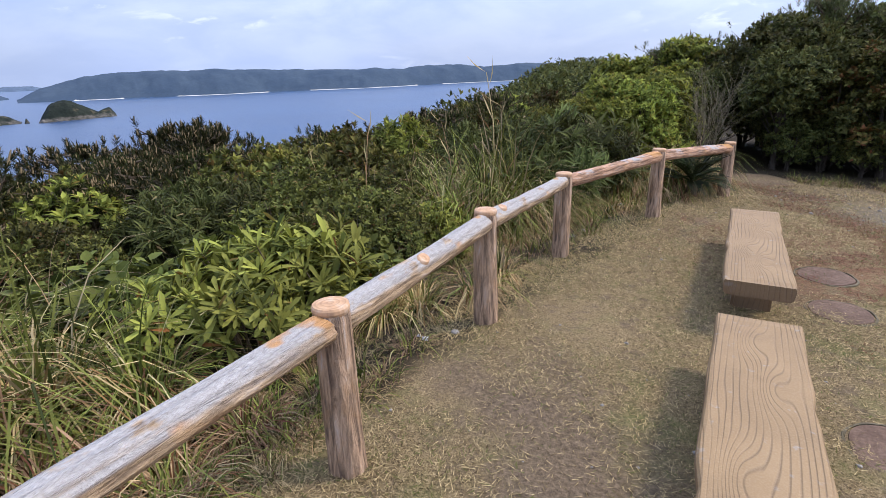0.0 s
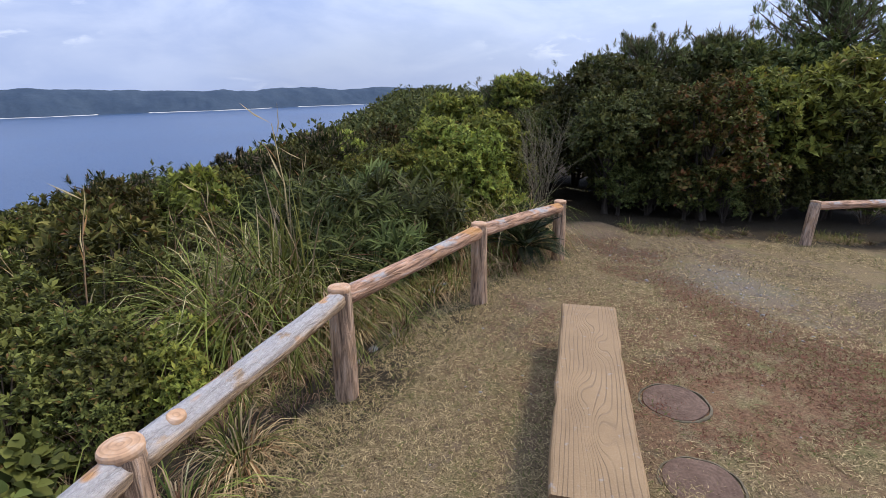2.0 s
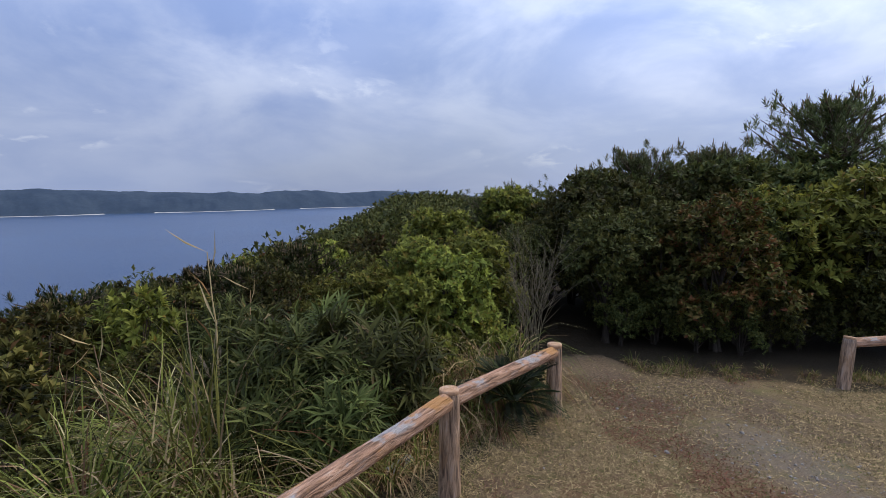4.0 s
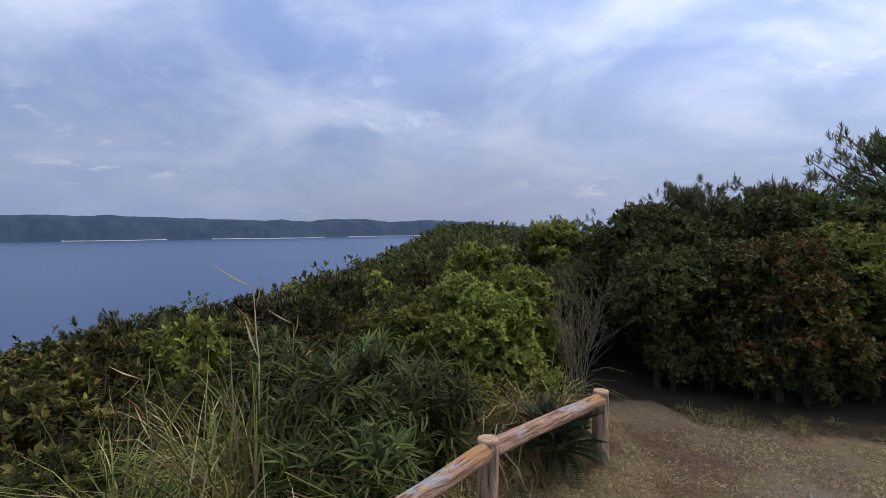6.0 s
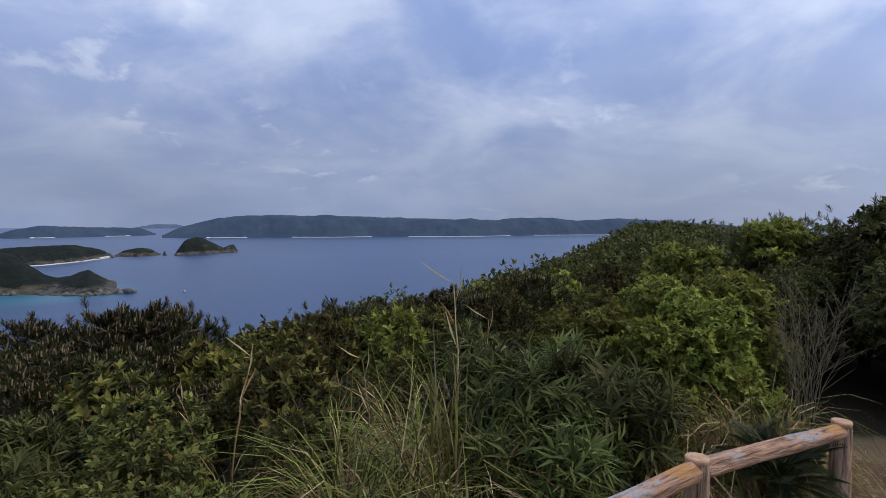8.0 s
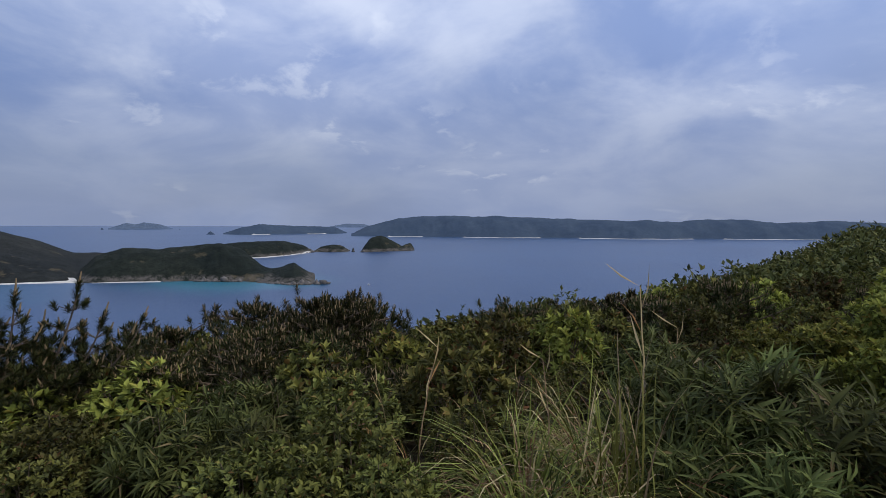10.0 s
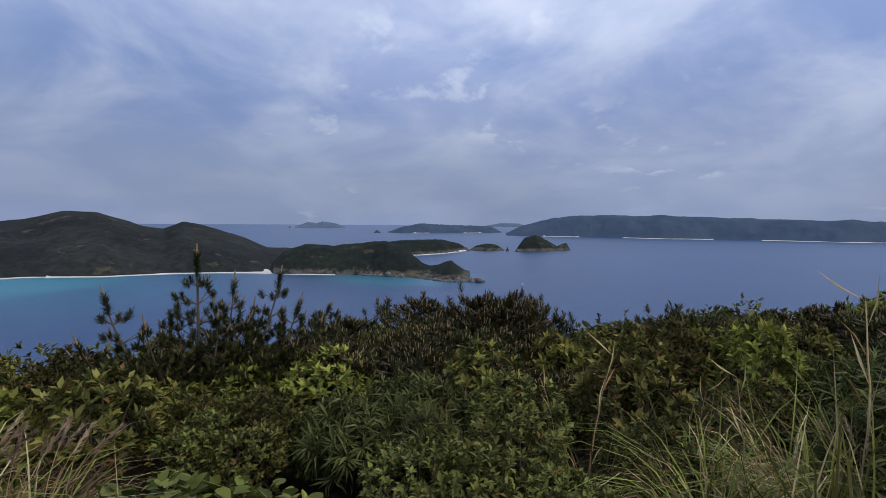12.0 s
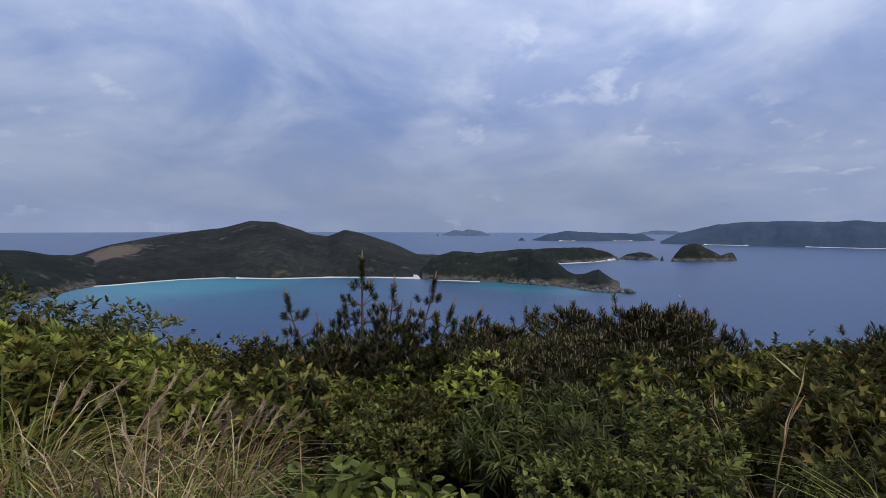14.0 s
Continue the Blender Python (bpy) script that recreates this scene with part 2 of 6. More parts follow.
def ground_mat():
    """Dry lawn with worn earth, moss-green and gravel; off the clearing leaf litter, darkened for tree shade."""
    k = Mat("hilltop_ground", 0.95, 0.15)
    v = k.coords()
    big, mid, fine, grit = k.noise(0.55, 5, v, 0.6), k.noise(2.6, 6, v, 0.65), k.noise(38, 5, v, 0.7), k.noise(150, 3, v)
    straw = k.ramp(k.noise(95, 5, v, 0.75), [(0.34, (0.045, 0.032, 0.016)), (0.5, (0.195, 0.138, 0.070)), (0.66, (0.36, 0.265, 0.142))])
    green = k.ramp(fine, [(0.3, (0.05, 0.065, 0.015)), (0.7, (0.19, 0.20, 0.065))])
    soil = k.ramp(fine, [(0.34, (0.060, 0.042, 0.028)), (0.66, (0.21, 0.15, 0.098))])
    red = k.ramp(fine, [(0.3, (0.085, 0.04, 0.022)), (0.7, (0.24, 0.13, 0.07))])
    c = k.mix(k.rng(mid, 0.50, 0.70, 0, 0.35), straw, green)
    c = k.mix(k.rng(k.noise(1.4, 5, v, 0.6, 0.4), 0.54, 0.66, 0, 0.5), c, green)
    c = k.mix(k.rng(big, 0.52, 0.62, 0, 0.8), c, soil)
    c = k.mix(k.rng(k.noise(7.0, 5, v, 0.65), 0.50, 0.66, 0, 0.7), c, soil)
    # worn places: beside the bench, the line of the path, the red mat of creeper
    sep = k.node("ShaderNodeSeparateXYZ")
    k.link(v, sep.inputs[0])

    def spot(x, y, r, soft, sx=1.0, sy=1.0):
        dx = k.math("MULTIPLY", k.math("SUBTRACT", sep.outputs[0], x), sx)
        dy = k.math("MULTIPLY", k.math("SUBTRACT", sep.outputs[1], y), sy)
        d = k.math("SQRT", k.math("ADD", k.math("MULTIPLY", dx, dx), k.math("MULTIPLY", dy, dy)))
        d = k.math("ADD", d, k.math("MULTIPLY", k.math("SUBTRACT", mid, 0.5), 1.5))
        return k.rng(d, r - soft, r + soft, 1, 0)

    c = k.mix(k.math("MULTIPLY", spot(0.55, 2.0, 0.55, 0.3, 1.5, 0.7), 0.85), c, soil)
    c = k.mix(k.math("MULTIPLY", k.math("MULTIPLY", spot(3.9, 5.1, 1.5, 0.6, 0.75, 1.0), k.rng(k.noise(3.5, 5, v, 0.7), 0.40, 0.56)), 0.75), c, red)
    gravel = k.ramp(grit, [(0.3, (0.09, 0.078, 0.062)), (0.7, (0.27, 0.24, 0.20))])
    c = k.mix(k.math("MULTIPLY", spot(5.2, 6.7, 0.42, 0.4, 1.0, 0.5), 0.55), c, gravel)
    c = k.mix(k.math("MULTIPLY", spot(4.7, 9.0, 0.75, 0.5, 1.0, 0.4), 0.75), c, soil)
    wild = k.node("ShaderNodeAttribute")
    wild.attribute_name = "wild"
    # leaf litter, its tones lowered to paint in shade below the trees
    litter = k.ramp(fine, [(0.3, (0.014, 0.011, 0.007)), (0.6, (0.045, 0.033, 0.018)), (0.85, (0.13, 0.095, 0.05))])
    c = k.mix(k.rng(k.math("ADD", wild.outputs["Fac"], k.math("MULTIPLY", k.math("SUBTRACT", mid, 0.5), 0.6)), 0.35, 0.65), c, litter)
    k.color(c).bump(k.math("ADD", fine, k.math("MULTIPLY", grit, 0.4)), 0.8, 0.02)
    return k.m


def forest_mat(name, a, b, bare=None, shore=True, scar=None, mottle=0.6):
    k = Mat(name, 0.95, 0.1)
    v = k.coords()
    n1, n2, n3 = k.noise(0.012, 5, v, 0.6), k.noise(0.09, 6, v, 0.7), k.noise(0.16, 6, v, 0.7)
    c = k.mix(k.rng(n1, 0.35, 0.7), a, b)
    c = k.mix(k.rng(n2, 0.35, 0.65, 0, mottle), c, tuple(x * 0.45 for x in a))
    if bare:
        geo = k.node("ShaderNodeNewGeometry")
        sep = k.node("ShaderNodeSeparateXYZ")
        k.link(geo.outputs["Position"], sep.inputs[0])
        low = 0.0 if not shore else k.rng(k.math("ADD", sep.outputs[2], k.math("MULTIPLY", n2, 12.0)), SEA + 9.3, SEA + 13.0, 1, 0)
        c = k.mix(k.math("MULTIPLY", low, k.rng(n3, 0.36, 0.6)), c, bare)
        c = k.mix(k.math("MULTIPLY", k.rng(k.noise(0.03, 5, v, 0.65), 0.60, 0.68), 0.55), c, (0.13, 0.105, 0.06))
    if scar:
        place = k.node("ShaderNodeSeparateXYZ")
        k.link(v, place.inputs[0])
        dx = k.math("DIVIDE", k.math("SUBTRACT", place.outputs[0], scar[0]), scar[2])
        dy = k.math("DIVIDE", k.math("SUBTRACT", place.outputs[1], scar[1]), scar[3])
        d = k.math("SQRT", k.math("ADD", k.math("MULTIPLY", dx, dx), k.math("MULTIPLY", dy, dy)))
        d = k.math("ADD", d, k.math("MULTIPLY", k.math("SUBTRACT", n2, 0.5), 2.2))
        c = k.mix(k.math("MULTIPLY", k.rng(d, 0.55, 1.05, 1, 0), 0.85), c, (0.155, 0.12, 0.085))
    k.color(c).bump(k.math("ADD", n2, n3), 1.3 * mottle, 3.0)
    return k.m


def sea_mat():
    """Open water: dark blue, turquoise over the sandy shallows of the bay, small waves."""
    k = Mat("sea_water", 0.3, 0.44)
    v = k.coords()
    sep = k.node("ShaderNodeSeparateXYZ")
    k.link(v, sep.inputs[0])
    n = k.noise(0.012, 5, v, 0.6)

    def spot(x, y, r0, r1, sx=1.0, sy=1.0):
        dx = k.math("MULTIPLY", k.math("SUBTRACT", sep.outputs[0], x), sx)
        dy = k.math("MULTIPLY", k.math("SUBTRACT", sep.outputs[1], y), sy)
        d = k.math("SQRT", k.math("ADD", k.math("MULTIPLY", dx, dx), k.math("MULTIPLY", dy, dy)))
        d = k.math("ADD", d, k.math("MULTIPLY", k.math("SUBTRACT", n, 0.5), 160.0))
        return k.rng(d, r0, r1, 1, 0)

    deep = k.ramp(k.noise(0.004, 4, v), [(0.3, (0.010, 0.042, 0.112)), (0.7, (0.018, 0.062, 0.150))])
    c = k.mix(spot(-640, -10, 90, 330), deep, (0.012, 0.105, 0.175))
    c = k.mix(k.math("MULTIPLY", spot(-640, -30, 50, 190), 0.7), c, (0.04, 0.25, 0.30))
    c = k.mix(k.math("MULTIPLY", spot(-470, 330, 40, 130), 0.6), c, (0.02, 0.20, 0.24))
    k.color(c)
    w = k.math("ADD", k.noise(0.25, 5, k.coords((1, 1.8, 1)), 0.65), k.math("MULTIPLY", k.noise(0.03, 3, v), 0.8))
    k.bump(w, 0.35, 1.2)
    return k.m


M_LOG = log_mat("log_bark_paint", (0.52, 0.35, 0.20))
M_POST = log_mat("post_bark_paint", (0.54, 0.345, 0.21))
M_LOG_RED = log_mat("log_bark_paint_red", (0.54, 0.31, 0.19), 0.47)
M_CUT = cut_mat()
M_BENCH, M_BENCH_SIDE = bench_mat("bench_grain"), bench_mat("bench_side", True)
M_DISC = plain_mat("disc_brown", (0.10, 0.056, 0.036), (0.19, 0.12, 0.082), 9, 0.85, bump=0.5)
M_DISC_RIM = plain_mat("disc_rim", (0.10, 0.08, 0.045), (0.20, 0.16, 0.10), 8, 0.9)
M_CONC = plain_mat("weathered_concrete", (0.22, 0.215, 0.20), (0.40, 0.39, 0.37), 5, 0.9, bump=0.5)
M_STONE = plain_mat("grey_stone", (0.21, 0.19, 0.165), (0.42, 0.385, 0.34), 9, 0.9, bump=0.4)
M_SHORE_ROCK = plain_mat("shore_rock", (0.09, 0.08, 0.07), (0.24, 0.215, 0.185), 0.25, 0.9, bump=0.5, fine=2.0)
M_PAPER = plain_mat("white_paper", (0.45, 0.45, 0.45), (0.68, 0.68, 0.68), 12, 0.8)
M_STEM = plain_mat("bark_stem", (0.10, 0.07, 0.045), (0.20, 0.15, 0.10), 14, 0.9, (1, 1, 0.2))
M_BARK = plain_mat("dark_bark", (0.045, 0.034, 0.025), (0.10, 0.08, 0.06), 10, 0.95, (1, 1, 0.2))
M_TWIG = plain_mat("pale_twig", (0.15, 0.12, 0.075), (0.28, 0.24, 0.15), 14, 0.9, (1, 1, 0.2))
M_SAND = plain_mat("coral_sand", (0.58, 0.54, 0.46), (0.72, 0.68, 0.60), 0.05, 0.95, fine=0.6)
M_GROUND, M_SEA = ground_mat(), sea_mat()
M_ROSETTE = leaf_mat("leaf_rosette", (0.060, 0.088, 0.016), (0.30, 0.345, 0.065), (0.34, 0.16, 0.04), 0.03, young=(0.50, 0.55, 0.11))
M_LANCE = leaf_mat("leaf_lance", (0.016, 0.026, 0.008), (0.100, 0.125, 0.034), (0.30, 0.24, 0.10), 0.04, young=(0.20, 0.235, 0.065))
M_SMALL = leaf_mat("leaf_small_dark", (0.022, 0.029, 0.009), (0.150, 0.163, 0.042), (0.24, 0.14, 0.05), 0.04, young=(0.25, 0.26, 0.06))
M_BRIGHT = leaf_mat("leaf_bright", (0.040, 0.055, 0.012), (0.255, 0.295, 0.058), (0.34, 0.25, 0.05), 0.06, 0.5, 0.3, young=(0.55, 0.58, 0.11))
M_BROAD = leaf_mat("leaf_broad", (0.040, 0.066, 0.014), (0.15, 0.185, 0.04), (0.22, 0.26, 0.09), 0.08, 0.5, young=(0.28, 0.34, 0.08))
M_RUST = leaf_mat("leaf_rusty", (0.020, 0.025, 0.008), (0.116, 0.118, 0.029), (0.20, 0.10, 0.035), 0.08, young=(0.34, 0.31, 0.075))
M_DARK = leaf_mat("leaf_dark", (0.016, 0.024, 0.010), (0.140, 0.165, 0.052), (0.16, 0.155, 0.04), 0.07, young=(0.26, 0.25, 0.065))
M_RUST_TREE = leaf_mat("leaf_rusty_tree", (0.028, 0.036, 0.010), (0.255, 0.280, 0.068), (0.26, 0.13, 0.045), 0.09, young=(0.50, 0.28, 0.08))
M_NEEDLE_TALL = leaf_mat("pine_needle_tall", (0.034, 0.050, 0.020), (0.185, 0.215, 0.080), (0.2, 0.16, 0.07), 0.05, 0.5, 0.15)
M_THATCH = leaf_mat("dead_thatch", (0.14, 0.09, 0.045), (0.44, 0.31, 0.17), (0.15, 0.17, 0.05), 0.15, 0.8)
M_CREEPER = leaf_mat("red_creeper", (0.10, 0.045, 0.022), (0.27, 0.14, 0.075), (0.12, 0.14, 0.04), 0.2, 0.8)
M_NEEDLE = leaf_mat("pine_needle", (0.015, 0.024, 0.009), (0.075, 0.086, 0.026), (0.17, 0.13, 0.05), 0.05, 0.5, 0.12)
M_CANDLE = plain_mat("pine_candle", (0.22, 0.145, 0.07), (0.38, 0.28, 0.15), 20, 0.8)
M_BLADE = leaf_mat("grass_blade", (0.034, 0.048, 0.010), (0.245, 0.268, 0.058), (0.56, 0.46, 0.23), 0.16)
M_STRAW = leaf_mat("dead_grass", (0.24, 0.15, 0.065), (0.66, 0.48, 0.24), (0.27, 0.14, 0.06), 0.2, 0.7)
M_LAWN = leaf_mat("lawn_blade", (0.06, 0.040, 0.017), (0.50, 0.385, 0.19), (0.12, 0.135, 0.034), 0.10, 0.7, 0.15)
M_CYCAD = leaf_mat("cycad_leaf", (0.012, 0.020, 0.008), (0.035, 0.050, 0.018), None, 0, 0.35, 0.1)
M_PLUME = leaf_mat("grass_plume", (0.38, 0.28, 0.17), (0.56, 0.43, 0.28), None, 0, 0.8)
M_FOREST = forest_mat("forest_near", (0.015, 0.021, 0.017), (0.031, 0.036, 0.025), (0.115, 0.102, 0.086))
M_FOREST_HILL = forest_mat("forest_mountain", (0.022, 0.025, 0.023), (0.041, 0.043, 0.036), (0.24, 0.21, 0.18), False, (-800, -108, 75, 48))
# base colours shifted blue and pale to stand in for distance haze
M_FOREST_FAR_HAZED = forest_mat("forest_far", (0.048, 0.072, 0.106), (0.062, 0.088, 0.120), mottle=0.2)
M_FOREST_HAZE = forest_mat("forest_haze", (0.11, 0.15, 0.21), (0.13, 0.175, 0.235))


# ---------------------------------------------------------------- mesh helpers
RG = np.random.default_rng(7)


def unit(v):
    return v / np.maximum(np.linalg.norm(v, axis=-1, keepdims=True), 1e-9)


def link_mesh(name, verts, faces, mat, parent=None, label="", smooth=False):
    """One mesh object from arrays: verts (n,3), faces (m,3) or (m,4)."""
    me = bpy.data.meshes.new(name)
    if isinstance(faces, np.ndarray):
        verts = np.asarray(verts, np.float32)
        k = faces.shape[1]
        me.vertices.add(len(verts))
        me.vertices.foreach_set("co", verts.ravel())
        me.loops.add(faces.size)
        me.loops.foreach_set("vertex_index", faces.astype(np.int32).ravel())
        me.polygons.add(len(faces))
        me.polygons.foreach_set("loop_start", np.arange(0, faces.size, k, dtype=np.int32))
        me.update(calc_edges=True)
        me.validate()
    else:
        me.from_pydata([tuple(v) for v in verts], [], faces)
    if smooth:
        me.polygons.foreach_set("use_smooth", np.ones(len(me.polygons), bool))
    me.materials.append(mat)
    ob = new(name, me)
    if parent is not None:
        ob.parent = parent
    if label:
        tagged(ob, label)
    return ob


def part(name, bm, mat, parent=None, label="", smooth=False):
    me = bpy.data.meshes.new(name)
    bm.to_mesh(me)
    bm.free()
    for m in mat if isinstance(mat, (list, tuple)) else [mat]:
        me.materials.append(m)
    if smooth:
        me.polygons.foreach_set("use_smooth", np.ones(len(me.polygons), bool))
    ob = new(name, me)
    if parent is not None:
        ob.parent = parent
    if label:
        tagged(ob, label)
    return ob


def thing(name, label, category, group="", kind=""):
    ob = new(name)
    ob.empty_display_size = 0.1
    return tagged(ob, label, category, group, kind)


def vnoise(x, y, seed=0):
    """Smooth value noise on a unit lattice, 0 to 1."""
    xi, yi = np.floor(x).astype(np.int64), np.floor(y).astype(np.int64)
    fx, fy = x - xi, y - yi
    fx, fy = fx * fx * (3 - 2 * fx), fy * fy * (3 - 2 * fy)

    def h(a, b):
        n = (a * 374761393 + b * 668265263 + seed * 974711) & 0x7FFFFFFF
        n = ((n ^ (n >> 13)) * 1274126177) & 0x7FFFFFFF
        return ((n ^ (n >> 16)) & 0xFFFF) / 65535.0

    return (h(xi, yi) * (1 - fx) + h(xi + 1, yi) * fx) * (1 - fy) + (h(xi, yi + 1) * (1 - fx) + h(xi + 1, yi + 1) * fx) * fy


def fbm(x, y, octaves=4, seed=0):
    s, a, t = 0.0, 1.0, 0.0
    for i in range(octaves):
        s = s + a * vnoise(x * 2 ** i, y * 2 ** i, seed + i)
        t += a
        a *= 0.5
    return s / t


# ---------------------------------------------------------------- ground, sea, far land
FENCE = [(-1.05, 0.42), (-0.36, 2.03), (0.22, 3.50), (0.915, 5.02), (2.18, 6.48), (3.52, 7.80)]


def outside(x, y):
    """How far a place lies outside the clearing's seaward edge, in metres."""
    a = (x + 0.36) * -0.83 + (y - 2.03) * 0.556
    b = 3.3 + 0.08 * (y - 7.8) - x
    return np.minimum(a, b)


def height(x, y):
    """The hilltop's ground."""
    x, y = np.asarray(x, float), np.asarray(y, float)
    cx, cy = np.clip(x, -3, 9), np.clip(y, -10, 40)
    z = 0.12 - 0.018 * cy - 0.01 * cx - 0.0055 * np.maximum(cx, 0) ** 2
    s = outside(x, y) - 0.25
    z = z - 0.155 * np.clip(s, 0, 4) - 0.21 * np.clip(s - 4, 0, 8)
    t = np.clip(s - 12, 0, 6)
    z = z - 0.21 * t - 0.04 * t * t - 0.69 * np.maximum(s - 18, 0)
    z = z - 0.045 * np.clip(y - 12, 0, 35) * np.clip(s, 0, 8) / 8
    z = z - 0.032 * np.clip(y - 20, 0, 45) * np.clip(s - 1, 0, 8) / 8
    z = z + 0.75 * np.exp(-((x + 6.0) ** 2 + (y - 9.5) ** 2) / 16)
    z = z + 2.5 * np.exp(-((x + 29) ** 2 / 90 + (y + 6.5) ** 2 / 60))
    r = np.hypot(x, y)
    z = z - 0.004 * np.maximum(r - 70, 0) ** 2
    z = z + np.clip(s, 0, 6) / 6 * 0.35 * (fbm(x * 0.35, y * 0.35, 3, 5) - 0.5)
    z = z + 0.022 * (fbm(x * 1.3, y * 1.3, 3, 9) - 0.5)
    return np.maximum(z, SEA - 2)


def hz(x, y):
    return float(height(x, y))


def wildness(x, y):
    """0 on the lawn, 1 under the scrub."""
    w = np.clip((outside(x, y) + 0.02) / 0.65, 0, 1)
    # thicket litter reaches over the lawn's edge to paint tree shade there
    back = np.clip((y - 8.5 + 0.2 * (x - 5) * (x > 5)) / 1.3, 0, 1)
    return np.maximum(w, np.where(np.abs(x - 4.7) > 0.55, back, np.clip((y - 9.5) / 0.8, 0, 1)))


def build_ground():
    n = 261
    t = np.linspace(-1, 1, n)
    g = np.sinh(t * 5.2) / np.sinh(5.2) * 190
    X, Y = np.meshgrid(g + 1.5, g + 4.5, indexing="ij")
    V = np.stack([X, Y, height(X, Y)], -1).reshape(-1, 3)
    i = np.arange(n * n).reshape(n, n)
    F = np.stack([i[:-1, :-1], i[1:, :-1], i[1:, 1:], i[:-1, 1:]], -1).reshape(-1, 4)
    ob = link_mesh("ground", V, F, M_GROUND, smooth=True)
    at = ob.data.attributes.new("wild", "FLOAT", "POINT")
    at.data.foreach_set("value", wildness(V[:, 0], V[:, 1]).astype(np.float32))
    tagged(ob, "hilltop ground of dry worn lawn and leaf litter darkened for shade", "ground", kind="structure")


def build_sea():
    a = np.radians(np.arange(0, 360, 3))
    rs = np.concatenate([[1], np.geomspace(60, 4990, 40)])
    V = np.array([(r * math.cos(q), r * math.sin(q), SEA) for r in rs for q in a])
    n = len(a)
    F = np.array([(i * n + j, i * n + (j + 1) % n, (i + 1) * n + (j + 1) % n, (i + 1) * n + j) for i in range(len(rs) - 1) for j in range(n)])
    ob = link_mesh("water", V, F[:, ::-1], M_SEA)
    tagged(ob, "calm blue sea with turquoise shallows in the bay", "sea", kind="structure")


def island(name, rows, depth, mat, label, rough=1.0, seed=0, peak=0.45, kind="", step=0.1, ripple=0.0):
    """Land in the sea: rows of azimuth (degrees left of +y), shore distance, elevation of the ridge as seen from the hilltop."""
    rows = sorted(rows)
    az0, sh0, el0 = (np.array(c, float) for c in zip(*rows))
    az = np.arange(az0[0], az0[-1] + step * 0.5, step)
    kern = np.array([1, 2, 3, 2, 1]) / 9.0
    smooth = lambda q: np.convolve(np.pad(q, 2, mode="edge"), kern, "valid")
    sh, el = smooth(np.interp(az, az0, sh0)), smooth(np.interp(az, az0, el0))
    el = el + ripple * (fbm(az * 0.55, az * 0 + 1.7, 3, seed) - 0.5)
    u = np.concatenate([[-0.02], np.linspace(0, 1, 30)])
    A, U = np.meshgrid(np.radians(az), u, indexing="ij")
    S = sh[:, None] + depth * U
    ridge = 2.2 + np.tan(np.radians(el))[:, None] * (sh[:, None] + depth * peak) - SEA
    ridge = np.maximum(ridge, 0.2)
    shape = np.where(U < peak, np.sin(np.clip(U / peak, 0, 1) * math.pi / 2) ** 0.8, np.cos(np.clip((U - peak) / (1 - peak), 0, 1) * math.pi / 2))
    X, Y = 1.2 - S * np.sin(A), 2.6 + S * np.cos(A)
    lump = fbm(X / (depth * 0.16), Y / (depth * 0.16), 3 if depth > 300 else 5, seed) - 0.5
    lump = lump - 0.5 * np.abs(fbm(X / (depth * 0.09), Y / (depth * 0.09), 1 if depth > 300 else 3, seed + 40) - 0.5)
    grain = max(9.0, depth * 0.055)
    canopy = fbm(X / grain, Y / grain, 2, seed + 3) - 0.5
    Z = SEA - 0.5 + ridge * np.clip(shape * (1 + 0.75 * rough * lump * (1 - shape) * 2), 0, 1.02) + canopy * np.clip(U * 9, 0, 1) * min(3.5, 0.0035 * sh.mean()) * np.clip(shape * 2, 0, 1) * np.clip(ridge / 6 - 0.2, 0, 1)
    Z[:, 0] = SEA - 3
    V = np.stack([X, Y, Z], -1).reshape(-1, 3)
    n, k = X.shape
    i = np.arange(n * k).reshape(n, k)
    F = np.stack([i[:-1, :-1], i[:-1, 1:], i[1:, 1:], i[1:, :-1]], -1).reshape(-1, 4)
    return tagged(link_mesh(name, V, F[:, ::-1], mat, smooth=True), label, name.replace("_", " "), kind=kind)


def beach(rows, width, rise, label, parent):
    """A ribbon of sand along a shore."""
    rows = sorted(rows)
    az0, sh0 = (np.array(c, float) for c in zip(*rows))
    az = np.arange(az0[0], az0[-1] + 0.05, 0.1)
    sh = np.interp(az, az0, sh0)
    w = width * (0.55 + 0.9 * fbm(az * 0.8, az * 0 + 3.3, 3, 4))
    w = w * np.clip(np.minimum(az - az[0], az[-1] - az) / 0.5 + 0.15, 0, 1)
    V, F = [], []
    for j, (a, s, ww) in enumerate(zip(np.radians(az), sh, w)):
        lift = rise * min(1.0, ww / (0.7 * width))
        for q, z in ((-4, -0.4), (0, 0.25), (0.5 * ww, 0.25 + lift * 0.4), (ww, 0.3 + lift)):
            V.append((1.2 - (s + q) * math.sin(a), 2.6 + (s + q) * math.cos(a), SEA + z))
        if j:
            F += [((j - 1) * 4 + m, (j - 1) * 4 + m + 1, j * 4 + m + 1, j * 4 + m) for m in range(3)]
    return link_mesh("beach", np.array(V), np.array(F), M_SAND, parent, label)


